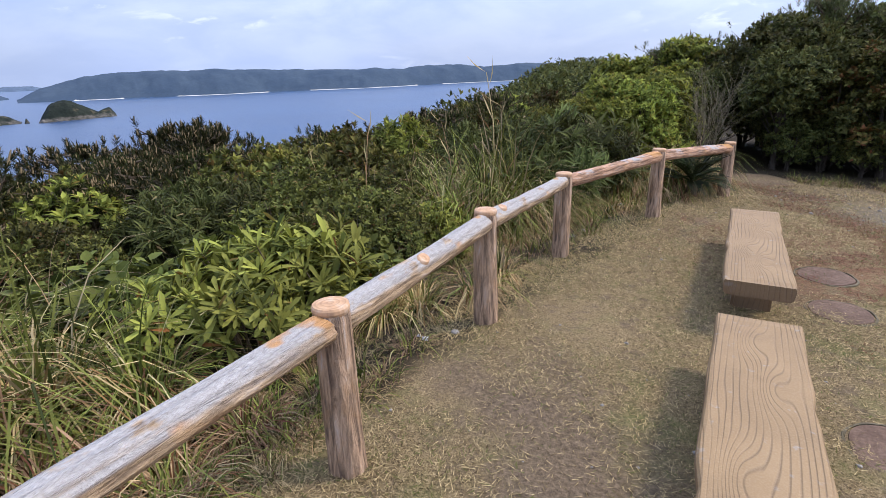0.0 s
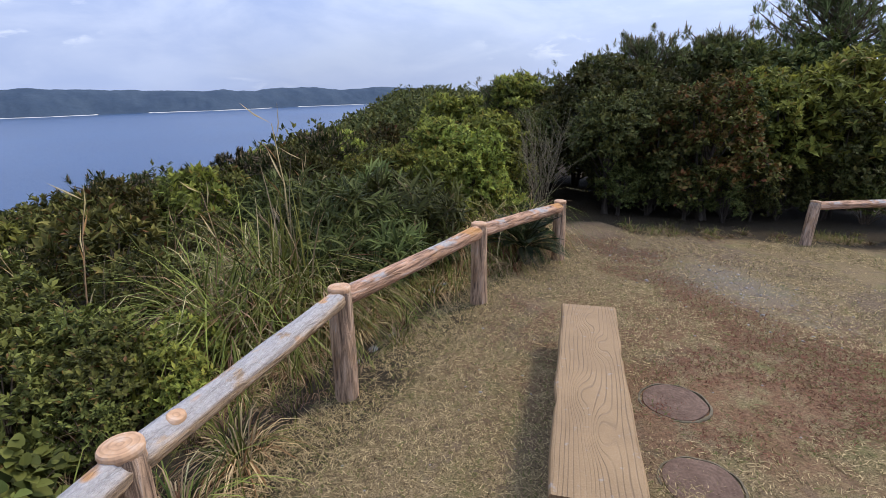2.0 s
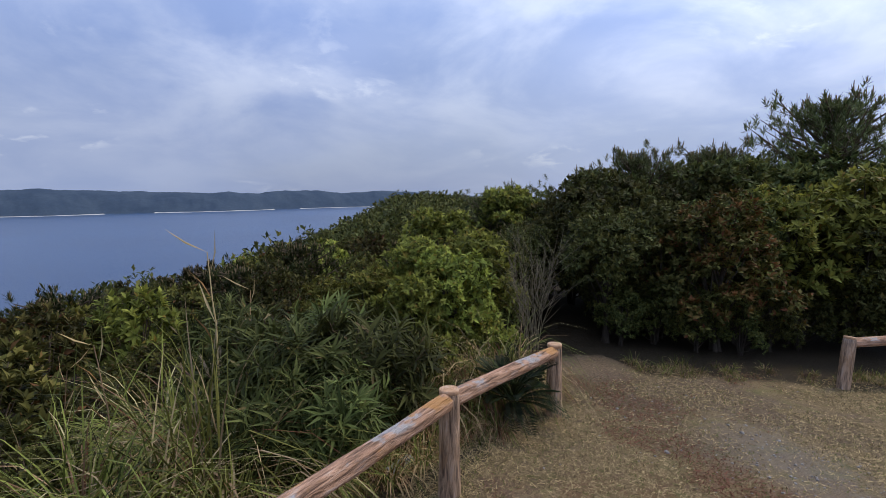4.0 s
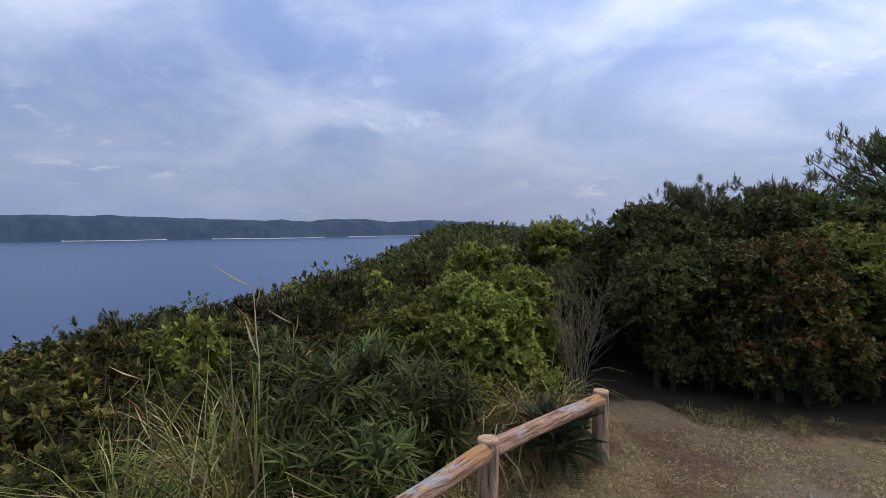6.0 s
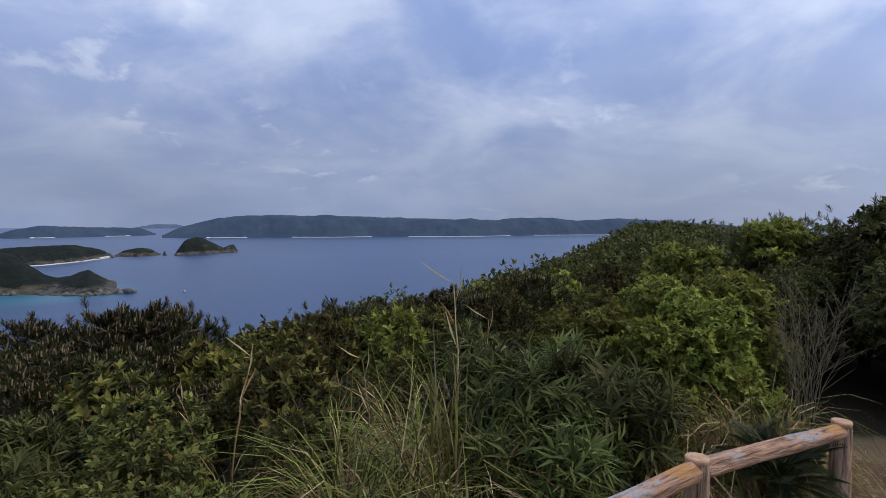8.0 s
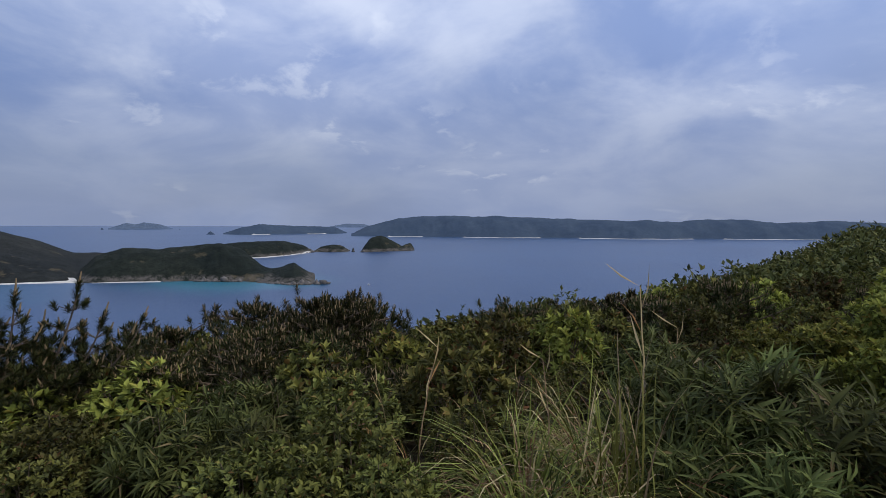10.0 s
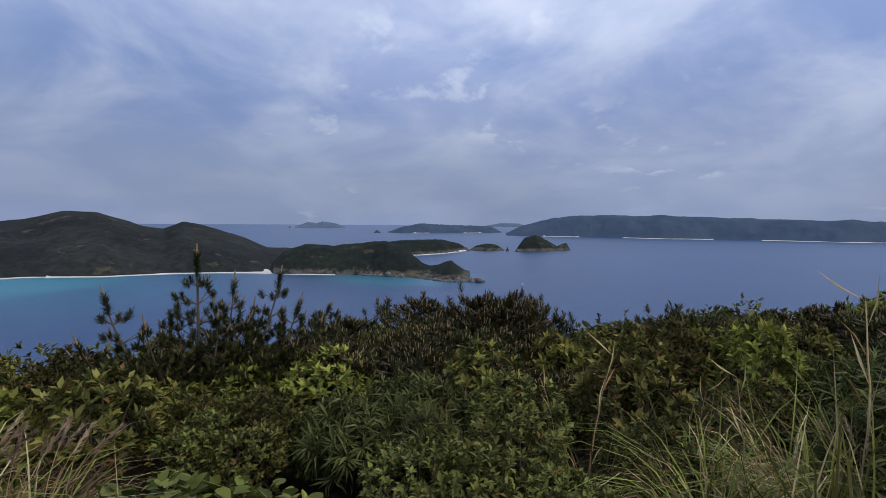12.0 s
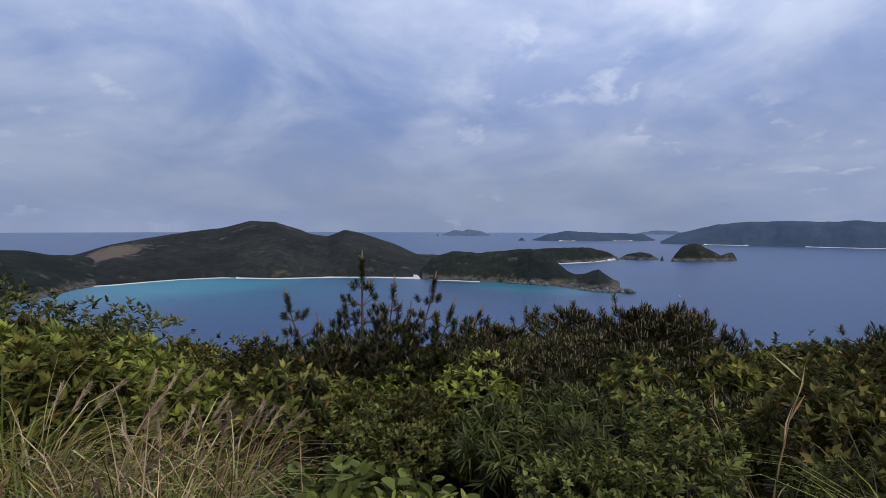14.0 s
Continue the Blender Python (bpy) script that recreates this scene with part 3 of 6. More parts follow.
MAIN = [(42.9, 2044, -1.5), (41.1, 2034, -0.64), (37.7, 2019, 0.26), (35.4, 2014, 0.52), (26.3, 1975, 0.51), (21.4, 2030, 0.29), (13.2, 2058, 0.14),
        (11.8, 2077, 0.30), (10.5, 2095, 0.09), (5.5, 2260, 0.34), (2.8, 2319, 0.35), (0.7, 2371, 0.02), (-1.9, 2440, 0.19), (-4.3, 2516, 0.20), (-9, 2600, -0.05), (-14, 2700, -0.4), (-17, 2750, -1.3)]
MOUNTAIN = [(100.5, 630, -2.85), (97.5, 636, -1.79), (94.3, 655, -1.19), (91.4, 668, -0.66), (88.3, 672, -0.26), (85.6, 655, 0.38), (82.9, 640, 0.39), (79.5, 641, -0.84),
            (77.7, 644, -1.13), (76.0, 641, -0.41), (73.6, 638, -0.95), (70.5, 628, -1.99), (68.1, 614, -3.39), (66.2, 603, -3.5), (64.5, 600, -4.6)]
HEAD = [(67.6, 608, -4.6), (66.5, 601, -3.45), (64.4, 596, -2.71), (61.3, 586, -2.87), (58.3, 579, -2.60), (55.9, 566, -2.33), (53.8, 560, -3.09), (52.0, 544, -4.74),
        (51.1, 536, -5.13), (50.2, 525, -4.93), (48.8, 520, -4.42), (47.1, 516, -5.77), (45.9, 518, -6.6)]
MID = [(57.5, 900, -2.9), (55.9, 897, -2.6), (54.7, 901, -2.38), (52.3, 897, -2.23), (50.0, 937, -2.20), (48.0, 996, -2.64), (46.9, 1036, -3.3)]
MID_SMALL = [(47.0, 1037, -3.4), (46.1, 1044, -2.83), (45.0, 1035, -2.58), (43.9, 1043, -2.73), (42.8, 1052, -3.4)]
ISLET = [(41.9, 1028, -3.4), (41.0, 1035, -2.04), (40.2, 1043, -1.63), (39.3, 1052, -1.78), (38.3, 1063, -2.31), (37.5, 1071, -2.73), (36.9, 1078, -2.49), (36.5, 1082, -2.43), (36.0, 1100, -3.3)]
FAR_ISLAND = [(55.7, 2312, -1.45), (54.1, 2243, -0.87), (52.3, 2269, -0.49), (48.9, 2326, -0.65), (46.1, 2381, -0.69), (44.5, 2416, -0.79), (43.4, 2500, -1.3)]
FLAT_ISLAND = [(65.5, 3395, -0.95), (64.1, 3411, -0.43), (63.2, 3425, -0.55), (62.6, 3434, -0.36), (61.3, 3455, -0.54), (60.2, 3472, -0.95)]
PALE_ISLAND = [(45.4, 4491, -0.74), (43.4, 4540, -0.38), (41.6, 4580, -0.42), (40.4, 4600, -0.74)]
LEFT_LAND = [(125, 480, -1.9), (112, 480, -1.95), (106.9, 500, -2.04), (104.0, 530, -2.21), (102.1, 566, -2.68), (100.5, 606, -2.8), (98.6, 636, -3.1)]
build_ground()
build_sea()
LONG = island("long_island", MAIN, 420, M_FOREST_FAR_HAZED, "long forested island on the horizon with pale shores", 0.8, 1, ripple=0.32)
MOUNT = island("mountain_headland", MOUNTAIN, 560, M_FOREST_HILL, "green rounded mountain with scattered bare earth above the bay", 1.1, 2, 0.5, ripple=0.15)
POINT = island("forested_headland", HEAD, 130, M_FOREST, "forested point with pale rocks at its tip", 0.7, 3, 0.5, step=0.06)
LOW = island("low_island", MID, 150, M_FOREST, "low wooded island with a sandy shore", 0.6, 4, step=0.06)
island("small_island", MID_SMALL, 70, M_FOREST, "small domed wooded island", 0.6, 5, step=0.05)
ISLE = island("rocky_islet", ISLET, 90, M_FOREST, "rocky islet with a wooded dome and a low horn", 0.6, 6, step=0.05)
DISTANT = island("distant_island", FAR_ISLAND, 260, M_FOREST_FAR_HAZED, "distant wooded island behind the islets", 0.8, 7, step=0.06)
island("flat_island", FLAT_ISLAND, 150, M_FOREST_HAZE, "flat-topped island far out at sea, pale with painted haze", 0.6, 8, step=0.04)
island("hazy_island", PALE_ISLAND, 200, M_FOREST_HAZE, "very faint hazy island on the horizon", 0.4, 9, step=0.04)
island("low_headland", LEFT_LAND, 400, M_FOREST, "low dark wooded headland beyond the bay", 0.6, 10)
for a0, a1, d, h0 in ((56.4, 57.3, 2290, -1.18), (59.2, 60.0, 3300, -0.98), (42.5, 42.9, 1040, -2.9), (65.7, 66.2, 3380, -0.85)):
    mid = (a0 + a1) / 2
    island("sea_stack", [(a0, d, -3.4 if d < 2000 else h0 - 0.4), (mid, d, h0), (a1, d, -3.4 if d < 2000 else h0 - 0.4)], 30 if d < 2000 else 60, M_FOREST if d < 2000 else M_FOREST_FAR_HAZED,
           "small rock standing in the sea", 0.6, 20, step=0.03)
def shore_rocks(parent, az0, az1, d0, d1, n, size, seed, label):
    """Tumbled boulders along a shore."""
    rng = np.random.default_rng(seed)
    ico = bmesh.new()
    bmesh.ops.create_icosphere(ico, subdivisions=1, radius=1.0)
    IV = np.array([v.co[:] for v in ico.verts])
    IF = np.array([[v.index for v in f.verts] for f in ico.faces])
    ico.free()
    parts, o = [], 0
    for i in range(n):
        f = rng.random()
        a, d = math.radians(az0 + (az1 - az0) * f), d0 + (d1 - d0) * f + abs(rng.normal(0, size * 1.6))
        r = size * rng.gamma(2.0, 0.35)
        V = IV * (1 + rng.normal(0, 0.2, (len(IV), 1))) * np.array([r, r * rng.uniform(0.6, 1.3), r * rng.uniform(0.5, 1.1)])
        parts.append((V + np.array([1.2 - d * math.sin(a), 2.6 + d * math.cos(a), SEA + r * 0.25]), IF + o))
        o += len(V)
    ob = link_mesh("boulder_rubble", np.concatenate([p[0] for p in parts]), np.concatenate([p[1] for p in parts]), M_SHORE_ROCK, parent, label)
    return tagged(ob, kind="stuff")


shore_rocks(POINT, 45.3, 49.2, 520, 517, 220, 1.5, 1, "pale tumbled rocks at the tip")
shore_rocks(POINT, 49.2, 52.5, 518, 544, 70, 1.1, 2, "pale shore rocks")
shore_rocks(POINT, 54.0, 58.5, 556, 576, 130, 1.4, 3, "pale shore rocks")
shore_rocks(ISLE, 36.0, 41.9, 1092, 1026, 150, 1.8, 4, "grey shore rocks")
shore_rocks(LOW, 46.9, 50.0, 1030, 934, 50, 2.0, 5, "grey shore rocks")
beach([(99.2, 632), (97.5, 634), (94.3, 653), (91.4, 666), (88.2, 668), (86.6, 662)], 62, 3.4, "pale coral sand", MOUNT)
beach([(86.9, 655), (85.6, 652), (82.9, 637), (79.5, 638), (76, 638), (73.6, 635), (70.5, 625), (67.8, 612)], 27, 2.0, "narrow pale sand", MOUNT)
beach([(66.8, 603), (64.4, 594), (62.6, 589), (61.3, 584)], 14, 1.4, "thin pale sand", POINT)
beach([(53.5, 893), (52.3, 893), (50, 932), (48.0, 990), (47.0, 1032)], 16, 2.2, "pale sand", LOW)
for a0, a1 in ((35.2, 39.0), (22.5, 30.8), (7.5, 18.5), (-3.5, 5.0)):
    q = [r for r in MAIN]
    azs, shs = [r[0] for r in q][::-1], [r[1] for r in q][::-1]
    beach([(a, float(np.interp(a, azs, shs)) - 6) for a in np.linspace(a0, a1, 8)], 26, 4.2, "white far beach", LONG)
beach([(47.5, 2350), (45.5, 2388)], 22, 4, "white far beach", DISTANT)
beach([(53.0, 2250), (51.2, 2282)], 22, 4, "white far beach", DISTANT)


# ---------------------------------------------------------------- plant geometry
def oval_leaves(P, D, U, L, W, widths, fold=0.14, droop=0.16):
    """Leaves with a rounded outline: half-widths at a fifth, a half and four fifths of the length."""
    n = len(P)
    L, W = np.broadcast_to(L, n)[:, None], np.broadcast_to(W, n)[:, None]
    S = unit(np.cross(D, U))
    U = unit(np.cross(S, D))
    spine = lambda t: P + D * L * t - U * L * droop * t * t
    a, b, c = widths
    side = lambda t, w, g: spine(t) + S * (W * 0.5 * w * g) + U * (W * fold * w)
    V = np.stack([spine(0.0), side(0.2, a, 1), side(0.52, b, 1), side(0.82, c, 1), spine(1.0), side(0.82, c, -1), side(0.52, b, -1), side(0.2, a, -1), spine(0.5)], 1)
    F = np.array([[i, (i + 1) % 8, 8] for i in range(8)])
    return V.reshape(-1, 3), (F[None] + (np.arange(n) * 9)[:, None, None]).reshape(-1, 3)


def leaves(P, D, U, L, W, fold=0.18, droop=0.12, simple=False):
    """Folded leaves: P base, D axis, U upper side, L length, W width, each an array over the leaves."""
    n = len(P)
    L, W = np.broadcast_to(L, n)[:, None], np.broadcast_to(W, n)[:, None]
    S = unit(np.cross(D, U))
    U = unit(np.cross(S, D))
    tip = P + D * L - U * L * droop
    if simple:
        V = np.stack([P, P + D * L * 0.5 + S * W * 0.5 + U * W * fold, tip, P + D * L * 0.5 - S * W * 0.5 + U * W * fold], 1)
        F = np.array([[0, 1, 2], [0, 2, 3]])
    else:
        V = np.stack([P, P + D * L * 0.48 + S * W * 0.5 + U * W * fold, tip, P + D * L * 0.48 - S * W * 0.5 + U * W * fold, P + D * L * 0.5 - U * L * 0.02], 1)
        F = np.array([[0, 1, 4], [1, 2, 4], [4, 2, 3], [0, 4, 3]])
    k = V.shape[1]
    return V.reshape(-1, 3), (F[None] + (np.arange(n) * k)[:, None, None]).reshape(-1, 3)


def join(parts):
    Vs, Fs, o = [], [], 0
    for V, F in parts:
        Vs.append(V)
        Fs.append(F + o)
        o += len(V)
    return np.concatenate(Vs), np.concatenate(Fs)


def tube(points, r0, r1, sides=5):
    """A tapered tube along points."""
    P = np.asarray(points, float)
    n = len(P)
    T = unit(np.gradient(P, axis=0))
    A = unit(np.cross(T, np.array([0.31, 0.87, 0.2])))
    B = np.cross(T, A)
    r = np.linspace(r0, r1, n)[:, None, None]
    q = np.arange(sides) / sides * 2 * math.pi
    V = P[:, None] + r * (A[:, None] * np.cos(q)[None, :, None] + B[:, None] * np.sin(q)[None, :, None])
    F = []
    for i in range(n - 1):
        for j in range(sides):
            a, b = i * sides + j, i * sides + (j + 1) % sides
            F += [(a, b, b + sides), (a, b + sides, a + sides)]
    return V.reshape(-1, 3), np.array(F)


class Leafage(tuple):
    """Vertices and faces of leaves, with how young each vertex's leaf is."""
    young = None


def link_leaves(name, leafage, mat, parent=None):
    ob = link_mesh(name, leafage[0], leafage[1], mat, parent)
    at = ob.data.attributes.new("young", "FLOAT", "POINT")
    at.data.foreach_set("value", leafage.young.astype(np.float32))
    return ob


def shoots(tips, axes, count, length, L, W, spread, rng, fold=0.18, droop=0.12, simple=False, vary=0.25, oval=None):
    """Leaves set round the end of each shoot."""
    n = len(tips)
    T, A = np.repeat(tips, count, 0), np.repeat(axes, count, 0)
    m = n * count
    side = unit(np.cross(A, rng.normal(size=(m, 3))))
    f = rng.random(m)
    sp = np.radians(spread) * (0.55 + 0.75 * f) + rng.normal(0, 0.12, m)
    D = unit(A * np.cos(sp)[:, None] + side * np.sin(sp)[:, None])
    P = T - A * (f * length)[:, None]
    U = unit(A + 0.3 * np.array([0, 0, 1.0]) - D * np.sum(A * D, 1, keepdims=True) + rng.normal(0, 0.15, (m, 3)))
    k = 1 + rng.normal(0, vary, m).clip(-0.6, 0.6)
    made = oval_leaves(P, D, U, L * k, W * k, oval) if oval else leaves(P, D, U, L * k, W * k, fold, droop, simple)
    flush = np.repeat(rng.random(n) ** 1.5 * np.clip(axes[:, 2] * 1.6 - 0.2, 0, 1), count) * np.clip(1.15 - 1.7 * f, 0, 1)
    out = Leafage(made)
    out.young = np.repeat(flush, len(made[0]) // m)
    return out


def dome_tips(n, rx, rz, z0, rng, lumps=7, fill=0.45):
    """Shoot ends on and within a lumpy dome."""
    c = unit(rng.normal(size=(lumps, 3)))
    c[:, 2] = np.abs(c[:, 2])
    d = unit(rng.normal(size=(n, 3)))
    d[:, 2] = np.where(d[:, 2] < -0.25, -d[:, 2], d[:, 2])
    swell = np.max(np.einsum("ij,kj->ik", d, c), 1)
    r = (0.62 + 0.42 * swell ** 3) * (1 - fill * rng.random(n) ** 2.2)
    T = d * r[:, None] * np.array([rx, rx, rz]) + np.array([0, 0, z0])
    T[:, 2] = np.maximum(T[:, 2], 0.03)
    A = unit(d * np.array([1, 1, 0.7]) + np.array([0, 0, 0.55]) + rng.normal(0, 0.22, (n, 3)))
    return T, A


def stems_to(tips, rng, n, r0, base=0.05):
    out = []
    for t in tips[rng.choice(len(tips), min(n, len(tips)), replace=False)]:
        b = np.array([rng.normal(0, base), rng.normal(0, base), -0.12])
        k = np.linspace(0, 1, 5)[:, None]
        mid = np.array([t[0] * 0.35, t[1] * 0.35, t[2] * 0.6])
        out.append(tube((1 - k) ** 2 * b + 2 * k * (1 - k) * mid + k * k * t, r0, r0 * 0.3, 4))
    return join(out)


def make_shrub(name, label, category, mat, seed, n, count, length, L, W, spread, rx=0.55, rz=0.55, z0=0.38, nstem=14, simple=False, group="", fill=0.45, r0=0.012, smat=None, oval=None, droop=0.12):
    rng = np.random.default_rng(seed)
    T, A = dome_tips(n, rx, rz, z0, rng, fill=fill)
    ob = thing(name, label, category, group)
    link_mesh("woody_base", *stems_to(T, rng, nstem, r0), smat or M_STEM, ob)
    link_leaves("foliage", shoots(T, A, count, length, L, W, spread, rng, droop=droop, simple=simple, oval=oval), mat, ob)
    return ob


def blades(base, n, lmin, lmax, w, lean, rng, seg=5, radius=0.1):
    """Arching grass blades from one tuft."""
    q = rng.random(n) * 2 * math.pi
    out = np.stack([np.cos(q), np.sin(q), np.zeros(n)], 1)
    P = np.asarray(base) + out * (radius * rng.random(n) ** 0.6)[:, None]
    L = rng.uniform(lmin, lmax, n)
    ln = np.abs(rng.normal(lean, 0.5, n)) + 0.1
    wob = rng.normal(0, 0.5, n)
    S = np.stack([-out[:, 1], out[:, 0], 0 * q], 1)
    V = []
    for i in range(seg + 1):
        k = i / seg
        ang = ln * 1.45 * k ** 1.6
        hor = L * k * np.sin(ang * 0.75)
        ver = L * k * np.cos(ang * 0.98)
        c = P + out * hor[:, None] + np.array([0, 0, 1.0]) * ver[:, None] + S * (wob * L * k * k * 0.45)[:, None]
        ww = w * (1 - k ** 2.2) * (0.5 + 0.5 * min(1, k * 4 + 0.3)) + 0.0006
        V += [c - S * ww / 2, c + S * ww / 2]
    V = np.stack(V, 1)
    F = []
    for i in range(seg):
        F += [(2 * i, 2 * i + 1, 2 * i + 3), (2 * i, 2 * i + 3, 2 * i + 2)]
    F = np.array(F)
    return V.reshape(-1, 3), (F[None] + (np.arange(n) * (2 * seg + 2))[:, None, None]).reshape(-1, 3)


def make_grass(seed, n, lmin, lmax, dead=0.3, plumes=0, label="tall arching silver grass clump", w=0.019, lean=0.75, radius=0.14, dmat=None):
    rng = np.random.default_rng(seed)
    ob = thing("silver_grass", label, "grass", "silver grass on the slope")
    link_mesh("green_blades", *blades((0, 0, -0.05), int(n * (1 - dead)), lmin, lmax, w, lean, rng, radius=radius), M_BLADE, ob)
    link_mesh("dead_blades", *blades((0, 0, -0.05), int(n * dead), lmin * 0.6, lmax * 0.85, w * 0.8, lean * 1.35, rng, radius=radius), dmat or M_STRAW, ob)
    for i in range(plumes):
        q, ln, hh = rng.random() * 6.28, rng.uniform(0.25, 0.5), lmax * rng.uniform(0.72, 0.92)
        k = np.linspace(0, 1, 9)[:, None]
        d = np.array([math.cos(q), math.sin(q), 0])
        line = d * (ln * hh * k ** 2) + np.array([0, 0, 1.0]) * hh * (k - 0.12 * k ** 3)
        st = link_mesh("flower_stalk", *tube(line, 0.004, 0.002, 4), M_STRAW, ob)
        m = 70
        t = rng.uniform(0.8, 1.0, m)
        B = np.stack([np.interp(t, k[:, 0], line[:, c]) for c in range(3)], 1)
        D = unit(d * 0.8 + np.array([0, 0, 0.6]) + rng.normal(0, 0.22, (m, 3)))
        link_mesh("plume", *leaves(B, D, rng.normal(size=(m, 3)), 0.055 * hh, 0.004, simple=True), M_PLUME, st)
    return ob


def make_pine(name, label, seed, h, crown, tufts, candles, trunk_r=0.05, low=0.3, needle=0.10, flat=False, per=34, nw=0.009, nmat=None, brush=0.16, candle=0.13, rise=(0.05, 0.45)):
    """A young island pine: trunk, limbs, needle tufts at the shoot ends and pale upright candles."""
    rng = np.random.default_rng(seed)
    ob = thing(name, label, "pine tree", "pines")
    k = np.linspace(0, 1, 9)[:, None]
    bend = np.array([rng.normal(0, 0.08), rng.normal(0, 0.08), 0]) * h
    line = np.array([0, 0, h]) * k + bend * k ** 2 + np.array([0, 0, -0.15])
    link_mesh("trunk", *tube(line, trunk_r, trunk_r * 0.2, 7), M_STEM, ob, smooth=True)
    limb, T, A = [], [], []
    m = max(8, tufts // 7)
    for i in range(m):
        f = low + (1 - low) * (i + rng.random()) / m
        b = np.array([np.interp(f, k[:, 0], line[:, c]) for c in range(3)])
        q = i * 2.4 + rng.normal(0, 0.4)
        g0 = (f - low) / (1 - low)
        reach = crown * rng.uniform(0.7, 1.1) * ((1.0 - 0.75 * g0 ** 1.6) if not flat else (1.0 - 0.8 * g0 ** 2.2))
        e = b + np.array([math.cos(q) * reach, math.sin(q) * reach, reach * rng.uniform(*rise)])
        c = (b + e) / 2 + np.array([0, 0, -0.06 * reach])
        kk = np.linspace(0, 1, 6)[:, None]
        ln = (1 - kk) ** 2 * b + 2 * kk * (1 - kk) * c + kk * kk * e
        limb.append(tube(ln, trunk_r * 0.4, 0.004, 5))
        for j in range(7):
            g = rng.uniform(0.35, 1.0) if j else 1.0
            p = np.array([np.interp(g, kk[:, 0], ln[:, c2]) for c2 in range(3)]) + rng.normal(0, 0.13, 3) * reach * np.array([1, 1, 0.7])
            T.append(p)
            A.append(unit(np.array([math.cos(q) * 0.35, math.sin(q) * 0.35, 1.0]) + rng.normal(0, 0.25, 3)))
            if j:
                limb.append(tube(np.linspace(np.array([np.interp(max(0, g - 0.12), kk[:, 0], ln[:, c2]) for c2 in range(3)]), p, 3), 0.006, 0.003, 4))
    T.append(line[-1]); A.append(np.array([0, 0, 1.0]))
    T, A = np.array(T), np.array(A)
    link_mesh("branchwork", *join(limb), M_STEM, ob)
    V, F = shoots(T, A, per, brush, needle, nw, 48, rng, droop=0.0, simple=True)
    link_mesh("needles", V, F, nmat or M_NEEDLE, ob)
    top = np.argsort(-T[:, 2] - 0.2 * rng.random(len(T)))[: candles]
    cs = []
    for i in top:
        hh = rng.uniform(0.4, 1.0) * candle
        cs.append(tube(np.linspace(T[i], T[i] + np.array([0, 0, hh]) + rng.normal(0, 0.01, 3), 4), 0.011, 0.006, 5))
    if cs:
        tagged(link_mesh("candle_growth", *join(cs), M_CANDLE, ob), kind="stuff")
    return ob


